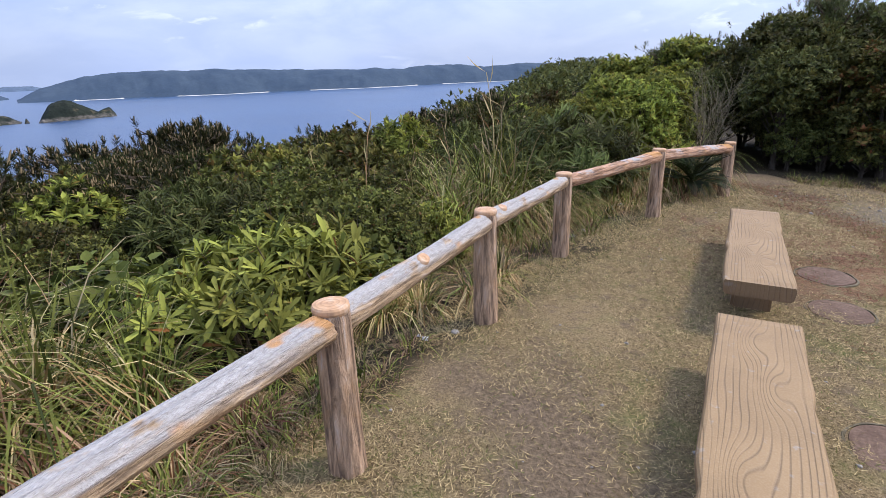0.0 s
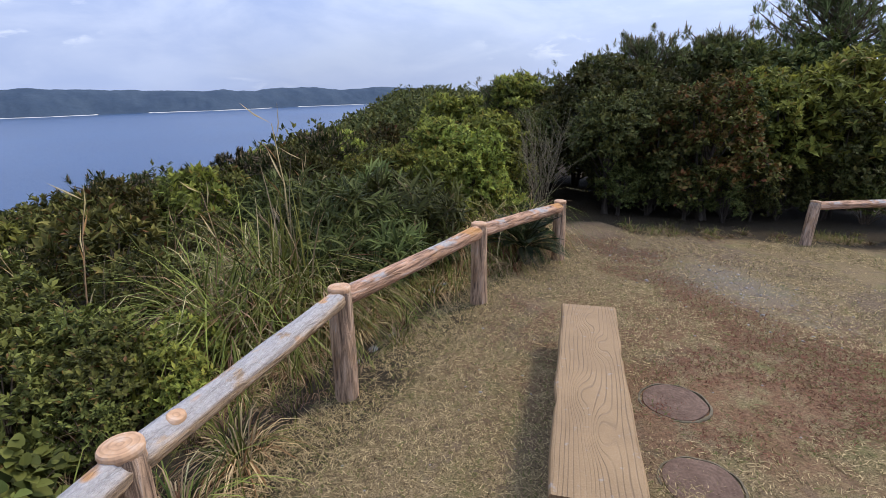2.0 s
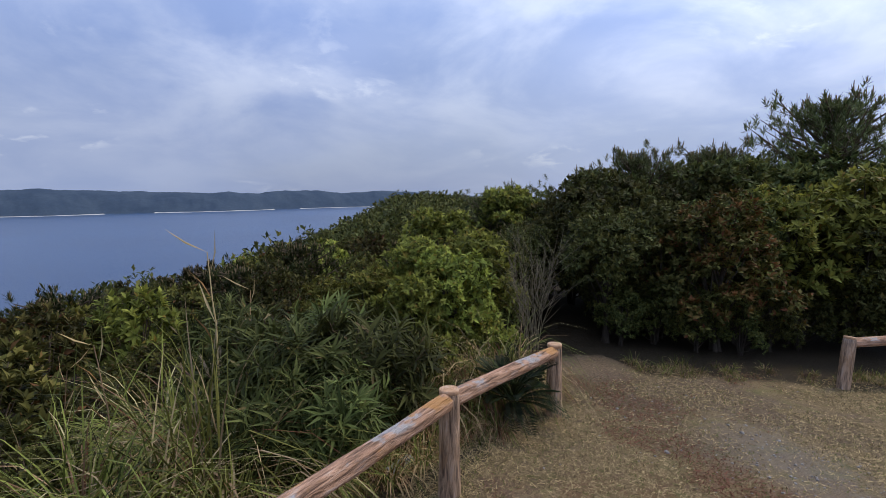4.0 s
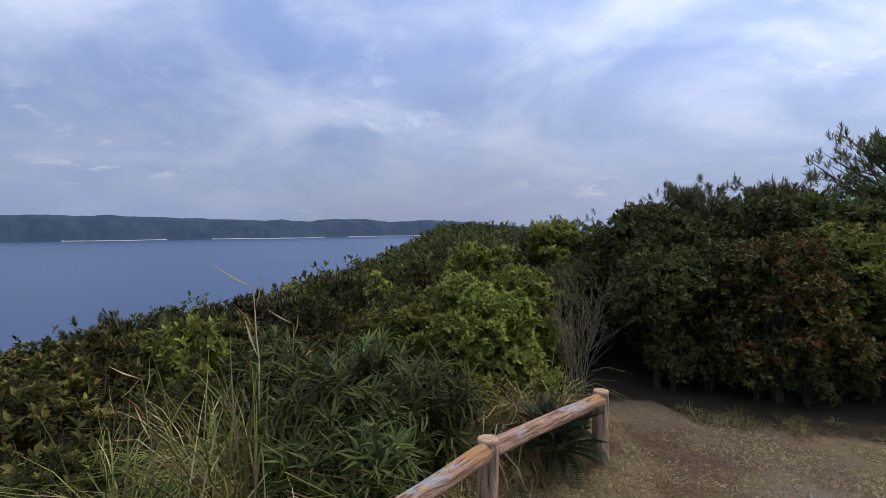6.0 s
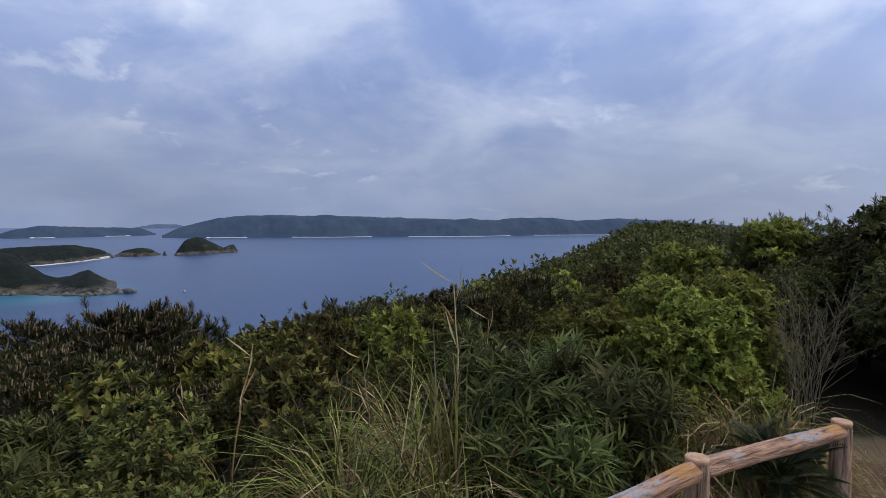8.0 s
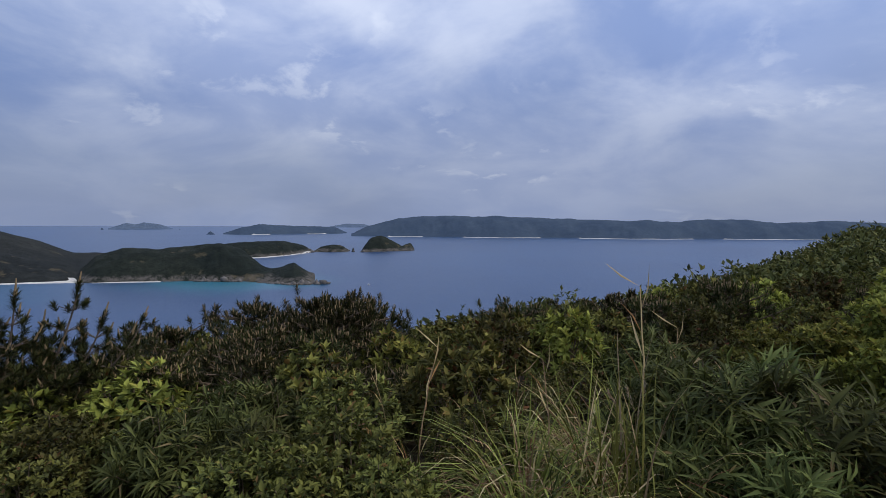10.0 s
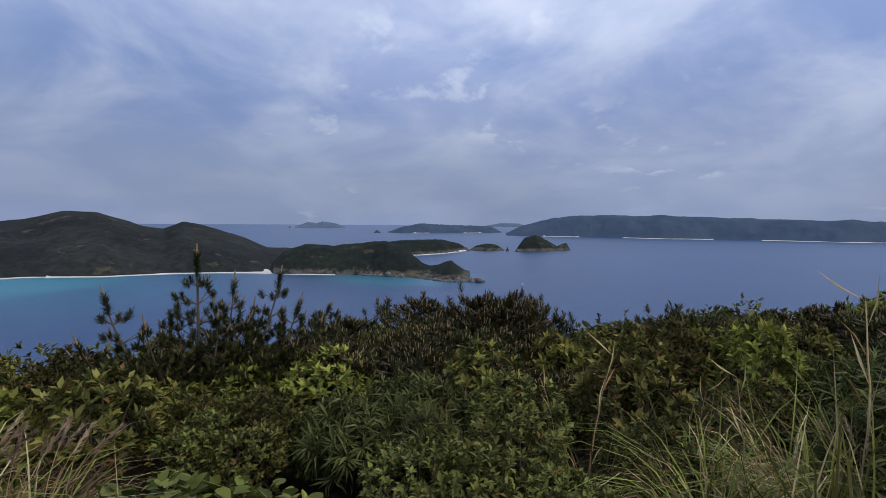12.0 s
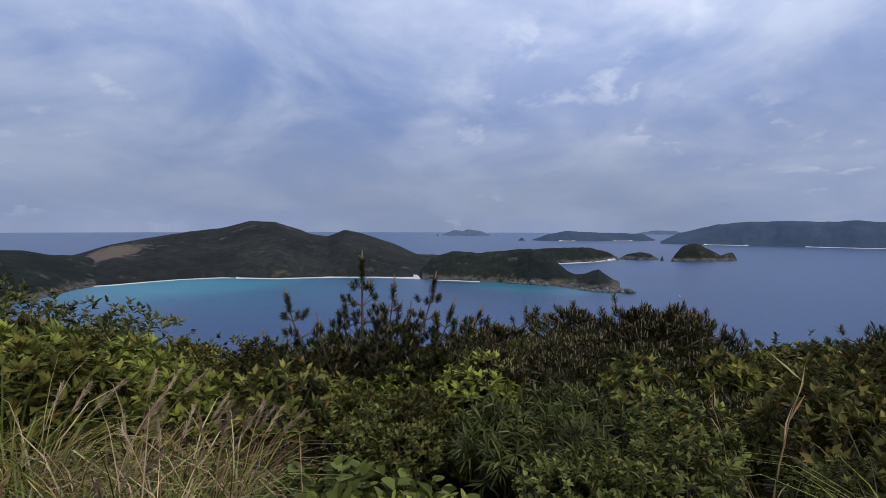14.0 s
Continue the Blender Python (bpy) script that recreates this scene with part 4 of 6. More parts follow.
def build_leader_pine(x, y):
    """A young pine with open leaders: bottle-brush ends, whorls of tufts below them and tall brown candles."""
    rng = np.random.default_rng(187)
    ob = thing("leader_pine", "young pine with open upright leaders and tall brown candles", "pine tree", "pines")
    g = hz(x, y)
    along = np.array([0.265, 0.964, 0.0])
    depth = np.array([-0.964, 0.265, 0.0])
    k = np.linspace(0, 1, 10)[:, None]
    stems, T, A, candles = [], [], [], []
    for off, back, top, brush in ((0.0, 0.0, 1.74, 0.38), (-1.12, 0.1, 1.2, 0.28), (0.46, -0.2, 1.34, 0.22), (1.12, 0.1, 1.4, 0.24), (1.36, -0.1, 0.98, 0.2), (1.9, 0.3, 0.84, 0.16), (-0.62, -0.3, 0.82, 0.16),
                                  (0.75, 0.3, 0.88, 0.16), (0.24, -0.4, 0.9, 0.15), (-0.28, 0.3, 0.95, 0.16), (1.62, -0.3, 0.72, 0.15), (-1.4, 0.0, 0.6, 0.14)):
        foot = along * off * 0.25 + np.array([0, 0, -0.15 if off == 0 else 0.35])
        crest = along * off + depth * back + np.array([0, 0, top - g])
        knee = along * off * 0.85 + depth * back * 0.7 + np.array([0, 0, (top - g) * 0.55])
        line = (1 - k) ** 2 * foot + 2 * k * (1 - k) * knee + k * k * crest
        stems.append(tube(line, 0.05 if off == 0 else 0.028, 0.007, 6))
        ln = np.linalg.norm(np.diff(line, axis=0), axis=1).sum()
        at = lambda f: np.array([np.interp(f, k[:, 0], line[:, c]) for c in range(3)])
        up = unit(line[-1] - line[-2])
        for j in range(int(brush / 0.028)):
            T.append(crest - up * 0.028 * j)
            A.append(up)
        candles.append((crest, up, rng.uniform(0.12, 0.2)))
        for c2 in range(3):
            candles.append((crest - up * 0.03, unit(up + rng.normal(0, 0.28, 3)), rng.uniform(0.05, 0.1)))
        for drop, reach in ((brush + 0.14, 0.20), (brush + 0.42, 0.28), (brush + 0.70, 0.38), (brush + 0.95, 0.5), (brush + 1.2, 0.62)):
            f = 1 - drop / ln
            if f < 0.15:
                break
            b = at(f)
            for w in range(5):
                q = w * 1.26 + rng.normal(0, 0.3) + drop * 7
                d = np.array([math.cos(q), math.sin(q), 0.0])
                r = reach * rng.uniform(0.6, 1.15)
                e = b + d * r + np.array([0, 0, r * rng.uniform(0.3, 0.7)])
                stems.append(tube(np.linspace(b, e, 4), 0.008, 0.004, 4))
                ax = unit(d * 0.45 + np.array([0, 0, 1.0]))
                for j in range(3):
                    T.append(e - ax * 0.03 * j)
                    A.append(ax)
                if rng.random() < 0.5:
                    candles.append((e, unit(ax + rng.normal(0, 0.1, 3)), rng.uniform(0.05, 0.13)))
                if reach > 0.3:
                    for j in range(3):
                        p = b + (e - b) * rng.uniform(0.3, 0.9) + rng.normal(0, 0.08, 3)
                        T += [p, p - np.array([0, 0, 0.03])]
                        A += [ax, ax]
    link_mesh("trunk", *join(stems), M_STEM, ob, smooth=True)
    V, F = shoots(np.array(T), np.array(A), 30, 0.05, 0.082, 0.0095, 52, rng, droop=0.0, simple=True)
    link_mesh("needles", V, F, M_NEEDLE, ob)
    tagged(link_mesh("candle_growth", *join([tube(np.linspace(p, p + a * h, 4), 0.016, 0.008, 6) for p, a, h in candles]), M_CANDLE, ob), kind="stuff")
    ob.matrix_basis = Matrix.Translation((x, y, g))


def make_tree(name, label, category, seed, h, rx, mat, blobs=14, n=60, count=8, L=0.10, W=0.038, spread=55, low=0.25, simple=True, tr=0.05, length=0.12, layer=0.8):
    """A small broadleaf tree: forked trunk and a crown of many leafy clumps."""
    rng = np.random.default_rng(seed)
    ob = thing(name, label, category, "thicket")
    limb, T, A = [], [], []
    k = np.linspace(0, 1, 6)[:, None]
    for i in range(blobs):
        f = (i + 0.5) / blobs
        q = i * 2.4 + rng.normal(0, 0.3)
        z = h * (low + (0.93 - low) * f)
        rr = rx * math.sqrt(max(0.05, 1 - ((f - 0.35) / 0.75) ** 2)) * rng.uniform(0.35, 0.85)
        c = np.array([math.cos(q) * rr, math.sin(q) * rr, z])
        if i % 6 == 0:
            foot = np.array([rng.normal(0, 0.07), rng.normal(0, 0.07), -0.15])
            knee = np.array([c[0] * 0.25 + rng.normal(0, 0.1), c[1] * 0.25 + rng.normal(0, 0.1), max(z, h * 0.6) * 0.55])
            crest = np.array([c[0] * 0.4, c[1] * 0.4, h * 0.8])
            limb.append(tube((1 - k) ** 2 * foot + 2 * k * (1 - k) * knee + k * k * crest, tr, tr * 0.3, 6))
        fk = min(0.75, max(0.15, z / h * 0.7))
        b = (1 - fk) ** 2 * foot + 2 * fk * (1 - fk) * knee + fk * fk * crest
        limb.append(tube((1 - k) ** 2 * b + 2 * k * (1 - k) * (b * 0.5 + c * 0.5 - np.array([0, 0, 0.06])) + k * k * c, tr * 0.45, tr * 0.12, 5))
        br = rx * rng.uniform(0.32, 0.5)
        t, a = dome_tips(n, br, br * layer, 0.0, rng, 5, 0.4)
        t[:, 2] += np.where(t[:, 2] <= 0.031, rng.uniform(-0.5, 0.1, n) * br, 0)
        T.append(t + c)
        A.append(a)
    link_mesh("trunk", *join(limb), M_BARK, ob)
    link_leaves("crown", shoots(np.concatenate(T), np.concatenate(A), count, length, L, W, spread, rng, simple=simple), mat, ob)
    return ob


PLANTS = []


def put(proto, x, y, scale=1.0, turn=None, dz=0.0, stretch=1.0, tilt=0.0, label=""):
    """A copy of a plant on the ground."""
    turn = RG.uniform(0, 360) if turn is None else turn
    m = Matrix.Translation((x, y, hz(x, y) + dz)) @ Euler((radians(tilt), 0, radians(turn))).to_matrix().to_4x4() @ Matrix.Diagonal((scale, scale, scale * stretch, 1))
    if proto not in PLANTS:
        PLANTS.append(proto)
        proto.matrix_basis = m
        ob = proto
    else:
        ob = copy_thing(proto, Matrix.Identity(4))
        ob.matrix_basis = m
    if label:
        ob["label"] = label
    return ob


def put_top(proto, x, y, top, tall, wide=1.0):
    """A copy of a plant of the given natural height whose crown ends at the level top."""
    k = (top - hz(x, y)) / tall
    return put(proto, x, y, k * wide, stretch=1.0 / wide)


# ---------------------------------------------------------------- log fence
def log_bm(r, length, seed, sides=40, rings=26, wobble=0.06, taper=0.0):
    """A cast log along +z with bark ridges and an uneven girth; the upper end left open."""
    rng = random.Random(seed)
    ph = [rng.uniform(0, 6.28) for _ in range(6)]
    bm = bmesh.new()
    loops = []
    for i in range(rings + 1):
        z = length * i / rings
        row = []
        for j in range(sides):
            q = j / sides * 2 * math.pi
            k = 1 + wobble * (0.45 * math.sin(3 * q + ph[0] + 1.3 * z) + 0.3 * math.sin(5 * q + ph[1] - 2.1 * z) + 0.5 * math.sin(2.4 * z + ph[2] + q) + 0.3 * math.sin(6.3 * z + ph[3]))
            k *= 1 - taper * i / rings
            c, s = math.cos(q), math.sin(q)
            k *= 1 + 0.075 * noise.noise(Vector((c * 4.5 + seed, s * 4.5, z * 1.6))) + 0.055 * noise.noise(Vector((c * 10 + seed, s * 10, z * 3.0)))
            if i in (0, rings):
                k *= 0.93
            row.append(bm.verts.new((r * k * math.cos(q), r * k * math.sin(q), z)))
        loops.append(row)
    for a, b in zip(loops, loops[1:]):
        for j in range(sides):
            bm.faces.new((a[j], a[(j + 1) % sides], b[(j + 1) % sides], b[j]))
    bm.faces.new(loops[0][::-1])
    return bm


def cap_bm(r, seed, thick=0.035, sides=22):
    """The sawn top of a log: a low disc with a rounded, slightly ragged rim."""
    rng = random.Random(seed)
    ph = rng.uniform(0, 6)
    bm = bmesh.new()
    rows = []
    for rr, z in ((0.97, -thick), (1.035, -thick * 0.6), (1.02, -0.008), (0.95, 0.0), (0.5, 0.003)):
        rows.append([bm.verts.new((r * rr * (1 + 0.03 * math.sin(3 * q + ph)) * math.cos(q), r * rr * (1 + 0.03 * math.sin(2 * q + ph)) * math.sin(q), z)) for q in (2 * math.pi * j / sides for j in range(sides))])
    for a, b in zip(rows, rows[1:]):
        for j in range(sides):
            bm.faces.new((a[j], a[(j + 1) % sides], b[(j + 1) % sides], b[j]))
    bm.faces.new(rows[-1])
    return bm


def axis_pose(a, b):
    v = Vector(b) - Vector(a)
    return Matrix.Translation(a) @ v.to_track_quat("Z", "Y").to_matrix().to_4x4()


def knot_bm(r):
    """A cut-off branch stub on a rail."""
    bm = bmesh.new()
    rows = [[bm.verts.new((r * k * math.cos(q), r * 1.35 * k * math.sin(q), z)) for q in (2 * math.pi * j / 14 for j in range(14))] for k, z in ((1.15, -0.012), (1.0, 0.004), (0.85, 0.006), (0.4, 0.004))]
    for a, b in zip(rows, rows[1:]):
        for j in range(14):
            bm.faces.new((a[j], a[(j + 1) % 14], b[(j + 1) % 14], b[j]))
    bm.faces.new(rows[-1])
    return bm


def build_fence(name, posts, label, knots=(), mat=M_LOG, seed=0, lean=()):
    fence = thing(name, label, "fence")
    tops = []
    for i, (x, y, base, top) in enumerate(posts):
        lx = lean[i] if i < len(lean) else (0, 0)
        p0, p1 = Vector((x, y, base - 0.15)), Vector((x + lx[0], y + lx[1], top - 0.03))
        m = axis_pose(p0, p1)
        post = part("post", log_bm(0.080, (p1 - p0).length, seed + i, wobble=0.07, taper=0.08), M_POST, fence, smooth=True)
        post.matrix_basis = m
        cap = part("post_cap", cap_bm(0.0715, seed + i), M_CUT, post, "sawn top, worn orange paint")
        cap.matrix_basis = Matrix.Translation((0, 0, (p1 - p0).length + 0.03))
        tops.append(p1)
    for i, (a, b) in enumerate(zip(tops, tops[1:])):
        d = (b - a).normalized()
        a2, b2 = a + d * 0.03 + Vector((0, 0, -0.055)), b - d * 0.03 + Vector((0, 0, -0.055))
        rail = part("rail", log_bm(0.062, (b2 - a2).length, seed + 40 + i, rings=40, wobble=0.09), mat if i < 3 else M_LOG_RED, fence, smooth=True)
        rail.matrix_basis = axis_pose(a2, b2)
        for ri, f, q in knots:
            if ri == i:
                kn = part("branch_stub", knot_bm(0.03), M_CUT, rail, "orange sawn branch stub", smooth=True)
                ln = (b2 - a2).length
                side = rail.matrix_basis.to_3x3().inverted() @ Vector((math.cos(radians(q)) * -d.y * -1, math.cos(radians(q)) * -d.x, math.sin(radians(q))))
                side = Vector((side.x, side.y, 0)).normalized()
                kn.matrix_basis = Matrix.Translation(side * 0.060 + Vector((0, 0, ln * f))) @ side.to_track_quat("Z", "Y").to_matrix().to_4x4()
    return fence


TOPS = [0.88, 0.86, 0.84, 0.775, 0.755, 0.63]
build_fence("log_fence", [(x, y, hz(x, y), t) for (x, y), t in zip(FENCE, TOPS)],
            "log rail fence of painted concrete, orange-brown with worn grey tops", [(1, 0.43, 55), (2, 0.12, 70), (0, 0.35, 60)])
build_fence("side_fence", [(7.85, 8.56, hz(7.85, 8.56), 0.23), (9.75, 8.75, hz(9.75, 8.75), 0.16), (11.6, 8.6, hz(9, 8.6), 0.1)],
            "short log rail fence at the clearing's edge beneath trees", (), M_LOG_RED, 90, [(0.12, 0.05)])


# ---------------------------------------------------------------- benches
def slab_bm(length, width, thick, seed):
    """A plank with waney edges: rounded section, uneven sides."""
    rng = random.Random(seed)
    ph = [rng.uniform(0, 6) for _ in range(4)]
    bm = bmesh.new()
    prof = [(-1.0, -0.34), (-0.985, -0.15), (-0.945, -0.045), (-0.89, 0.0), (0.0, 0.0), (0.89, 0.0), (0.945, -0.045), (0.985, -0.15), (1.0, -0.34), (0.96, -0.85), (0.88, -1.0), (-0.88, -1.0), (-0.96, -0.85)]
    n, loops = 30, []
    for i in range(n + 1):
        y = -length / 2 + length * i / n
        e = 0.0 if 0 < i < n else 0.012
        row = []
        for px, pz in prof:
            w = width / 2 * (1 + 0.022 * math.sin(3.1 * y + ph[0] + (px > 0) * 2) + 0.014 * math.sin(9.7 * y + ph[1] + (px > 0)))
            bite = 0.014 * math.exp(-((y - (0.28 if px > 0 else -0.35)) / 0.07) ** 2) * (abs(px) > 0.9)
            row.append(bm.verts.new((px * (w - bite) * (1 - e), y, pz * thick - (e * 0.6 if pz == 0 else 0))))
        loops.append(row)
    m = len(prof)
    for a, b in zip(loops, loops[1:]):
        for j in range(m):
            f = bm.faces.new((a[j], b[j], b[(j + 1) % m], a[(j + 1) % m]))
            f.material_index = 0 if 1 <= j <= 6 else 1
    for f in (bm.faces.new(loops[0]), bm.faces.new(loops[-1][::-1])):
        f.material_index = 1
    bmesh.ops.recalc_face_normals(bm, faces=bm.faces)
    return bm


def leg_bm(w, d, h):
    bm = bmesh.new()
    bmesh.ops.create_cube(bm, size=1.0)
    bmesh.ops.scale(bm, vec=(w, d, h), verts=bm.verts)
    for v in bm.verts:
        if v.co.z < 0:
            v.co.x *= 1.1
            v.co.y *= 1.1
    bmesh.ops.bevel(bm, geom=bm.edges[:], offset=0.02, segments=2, affect="EDGES")
    return bm


def build_bench(x, y, ztop, tilt, seed, label):
    bench = thing("bench", label, "bench", "plank benches in a row")
    g = hz(x, y)
    bench.matrix_basis = Matrix.Translation((x, y, g)) @ Euler((0, 0, radians(-23.8))).to_matrix().to_4x4()
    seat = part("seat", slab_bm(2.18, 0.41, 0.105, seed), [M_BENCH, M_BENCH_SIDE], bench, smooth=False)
    seat.matrix_basis = Matrix.Translation((0, 0, ztop - g)) @ Euler((radians(tilt), 0, 0)).to_matrix().to_4x4()
    for s in (-0.58, 0.58):
        top = ztop - g - 0.10 + s * math.tan(radians(tilt))
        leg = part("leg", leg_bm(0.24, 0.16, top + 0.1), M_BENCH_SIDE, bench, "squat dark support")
        leg.matrix_basis = Matrix.Translation((0, s, (top - 0.1) / 2))
    return bench


build_bench(1.248, 1.93, 0.385, -0.6, 3, "weathered brown plank bench with engraved wood grain, grey worn edges")
build_bench(2.368, 4.434, 0.338, -1.5, 11, "weathered brown plank bench with engraved grain beside log discs")


# ---------------------------------------------------------------- log discs set in the lawn
def ring_disc_bm(r, seed):
    rng = random.Random(seed)
    ph = [rng.uniform(0, 6) for _ in range(3)]
    bm = bmesh.new()
    rows, sides = [], 40
    n = 15
    for i in range(n + 1):
        rr = r * (1 - i / (n + 0.6))
        z = 0.010 - (0.0012 if i % 2 else 0.0) - 0.003 * (i / n)
        if i == 0:
            rr, z = r * 1.005, -0.05
        rows.append([bm.verts.new(((rr + 0.008 * r * 4 * math.sin(2 * q + ph[0]) * (rr / r) + 0.006 * math.sin(5 * q + ph[1])) * math.cos(q), (rr + 0.006 * math.sin(4 * q + ph[2])) * math.sin(q), z)) for q in (2 * math.pi * j / sides for j in range(sides))])
    for a, b in zip(rows, rows[1:]):
        for j in range(sides):
            bm.faces.new((a[j], a[(j + 1) % sides], b[(j + 1) % sides], b[j]))
    bm.faces.new(rows[-1])
    return bm


def rim_bm(r, seed):
    rng = random.Random(seed)
    bm = bmesh.new()
    rows, sides = [], 40
    for rr, z in ((1.08, -0.04), (1.06, 0.0), (1.035, 0.006), (0.985, 0.007), (0.96, -0.04)):
        rows.append([bm.verts.new((r * (rr + 0.012 * math.sin(7 * q + seed)) * math.cos(q), r * (rr + 0.012 * math.sin(5 * q + seed)) * math.sin(q), z + 0.003 * math.sin(9 * q))) for q in (2 * math.pi * j / sides for j in range(sides))])
    for a, b in zip(rows, rows[1:]):
        for j in range(sides):
            bm.faces.new((a[j], a[(j + 1) % sides], b[(j + 1) % sides], b[j]))
    return bm


for i, (x, y, r) in enumerate(((3.02, 4.54, 0.215), (2.71, 3.82, 0.205), (3.43, 3.34, 0.22), (2.06, 2.27, 0.225))):
    disc = part("stepping_disc", ring_disc_bm(r, i), M_DISC, None, smooth=False)
    tagged(disc, "round brown log-slice stepping stone with growth rings, flush in grass", "stepping stone", "stepping stones by the benches")
    disc.matrix_basis = pose(x, y, hz(x, y), 0, 0, i * 70)
    part("rim", rim_bm(r, i), M_DISC_RIM, disc, "pale cement rim")


# ---------------------------------------------------------------- plants
rosette = [make_shrub("rosette_shrub", "bright green shrub with upright leaf rosettes behind the fence", "shrub", M_ROSETTE, 100 + i, 42, 15, 0.045, 0.15, 0.032, 68, oval=(0.40, 0.8, 1.0), rx=0.52, rz=0.48, z0=0.34, group="rosette shrubs") for i in range(2)]
lance = [make_shrub("narrow_leaf_shrub", "dense blue-green shrub with whorls of long drooping narrow leaves", "shrub", M_LANCE, 110 + i, 105, 27, 0.20, 0.150, 0.0185, 66, group="narrow-leaved shrubs", nstem=30, fill=0.35, droop=0.3) for i in range(3)]
small = [make_shrub("small_leaf_shrub", "dense dark shrub with small glossy leaves", "shrub", M_SMALL, 120 + i, 260, 13, 0.07, 0.054, 0.025, 58, group="small-leaved shrubs", nstem=20, fill=0.35, simple=True) for i in range(4)]
bright = [make_shrub("yellow_green_shrub", "yellow-green leafy shrub with upright leaf whorls", "shrub", M_BRIGHT, 130 + i, 150, 13, 0.05, 0.090, 0.035, 60, group="yellow-green shrubs", nstem=18, fill=0.35) for i in range(3)]
broad = [make_shrub("broad_leaf_plant", "low plant with broad heart-shaped green leaves", "plant", M_BROAD, 140 + i, 75, 6, 0.16, 0.085, 0.068, 75, oval=(1.0, 0.92, 0.5), rx=0.45, rz=0.35, z0=0.28, group="broad-leaved plants") for i in range(2)]
rust = [make_shrub("rusty_shrub", "olive shrub with rusty young leaves", "shrub", M_RUST, 150 + i, 150, 13, 0.07, 0.078, 0.034, 58, group="rusty shrubs", fill=0.35, simple=True) for i in range(2)]
grass = [make_grass(160 + i, 340, 0.35, 1.3, 0.42, 0, w=0.013, lean=0.95, radius=0.2) for i in range(4)]
straw = [make_grass(170 + i, 150, 0.3, 0.75, 0.75, 0, "tussock of bleached dry grass", 0.0115, 1.1, 0.16) for i in range(2)]
low_grass = [make_grass(175 + i, 130, 0.12, 0.36, 0.78, 0, "low tussock of brown and green grass at the fence foot", 0.0095, 0.95, 0.18, M_THATCH) for i in range(2)]
pine_s = [make_pine("young_pine", "young dark pine with pale upright candles", 180 + i, 1.9, 0.85, 190, 26, 0.045, 0.32, 0.075, False, 62, 0.007, None, 0.2) for i in range(2)]
pine_low = [make_pine("low_pine", "low spreading dark pine with brown candles on the slope", 182 + i, 1.1, 1.05, 330, 110, 0.05, 0.10, 0.075, True, 42, 0.0095, None, 0.08, 0.075) for i in range(3)]
pine_l = [make_pine("pine", "dark spreading pine above the thicket", 185 + i, 3.3, 1.5, 760, 70, 0.08, 0.30, 0.11, True, 34, 0.011, M_NEEDLE_TALL, 0.12, 0.15, (0.3, 0.9)) for i in range(2)]
tree_d = [make_tree("thicket_tree", "dense dark broadleaf tree in the thicket", "tree", 190 + i, 2.8, 1.25, M_DARK, 20, 44, 13, 0.10, 0.047, 58, low=0.2, length=0.07) for i in range(3)]
tree_r = make_tree("rusty_tree", "olive tree with rusty young leaves at the thicket's edge", "tree", 195, 2.5, 1.1, M_RUST_TREE, 18, 60, 13, 0.08, 0.038, 60, low=0.2, length=0.06)
tree_b = [make_tree("light_green_tree", "light green leafy tree at the clearing's edge", "tree", 196 + i, 2.8, 1.15, M_BRIGHT, 24, 30, 13, 0.125, 0.047, 66, low=0.3, length=0.05, layer=0.55, simple=False) for i in range(2)]


def pick(a):
    return a[int(RG.integers(len(a)))]


# beside the fence, seaward
for x, y, s in ((-1.25, 3.75, 1.0), (-1.05, 4.05, 0.9), (-1.2, 2.95, 0.75), (-0.85, 3.5, 0.8), (-1.7, 3.9, 0.9), (-1.55, 3.4, 0.85), (-1.75, 3.0, 0.8)):
    put(pick(rosette), x, y, s)
for x, y, s in ((-2.2, 3.5, 1.0), (-0.7, 3.9, 0.7), (-0.75, 4.2, 0.8), (-2.6, 3.7, 1.2), (-2.0, 4.1, 1.1), (-0.55, 2.55, 0.35), (-2.3, 3.1, 1.0), (-2.9, 3.3, 1.0), (-0.75, 3.65, 0.55)):
    put(pick(broad), x, y, s)
for x, y, s in ((-2.1, 2.4, 1.0), (-1.7, 1.9, 0.85), (-2.3, 2.8, 0.9), (-1.6, 2.5, 0.7), (-2.9, 2.0, 1.0), (-3.2, 1.4, 1.0), (-2.4, 1.2, 1.0), (-3.6, 2.6, 1.2), (-3.0, 2.4, 1.2), (-3.9, 1.9, 1.3), (-2.7, 0.7, 1.1), (-4.2, 1.2, 1.3), (-3.5, 0.6, 1.2)):
    put(pick(grass if RG.random() < 0.45 else straw), x, y, s * 1.15)
for x, y, s in ((-2.9, 1.6, 1.2), (-2.6, 2.2, 1.1), (-3.4, 2.1, 1.3), (-3.0, 2.9, 1.3), (-1.5, 2.1, 0.7), (-2.2, 1.6, 1.1), (-3.9, 1.5, 1.5), (-3.4, 1.0, 1.7), (-2.6, 2.7, 1.6), (-3.7, 2.4, 1.7), (-4.3, 2.0, 1.8), (-3.2, 1.8, 1.8), (-2.9, 1.2, 1.6), (-3.5, 1.5, 1.8), (-2.5, 1.9, 1.5), (-3.1, 2.4, 1.7), (-2.3, 2.3, 1.3)):
    put(pick(straw), x, y, s)
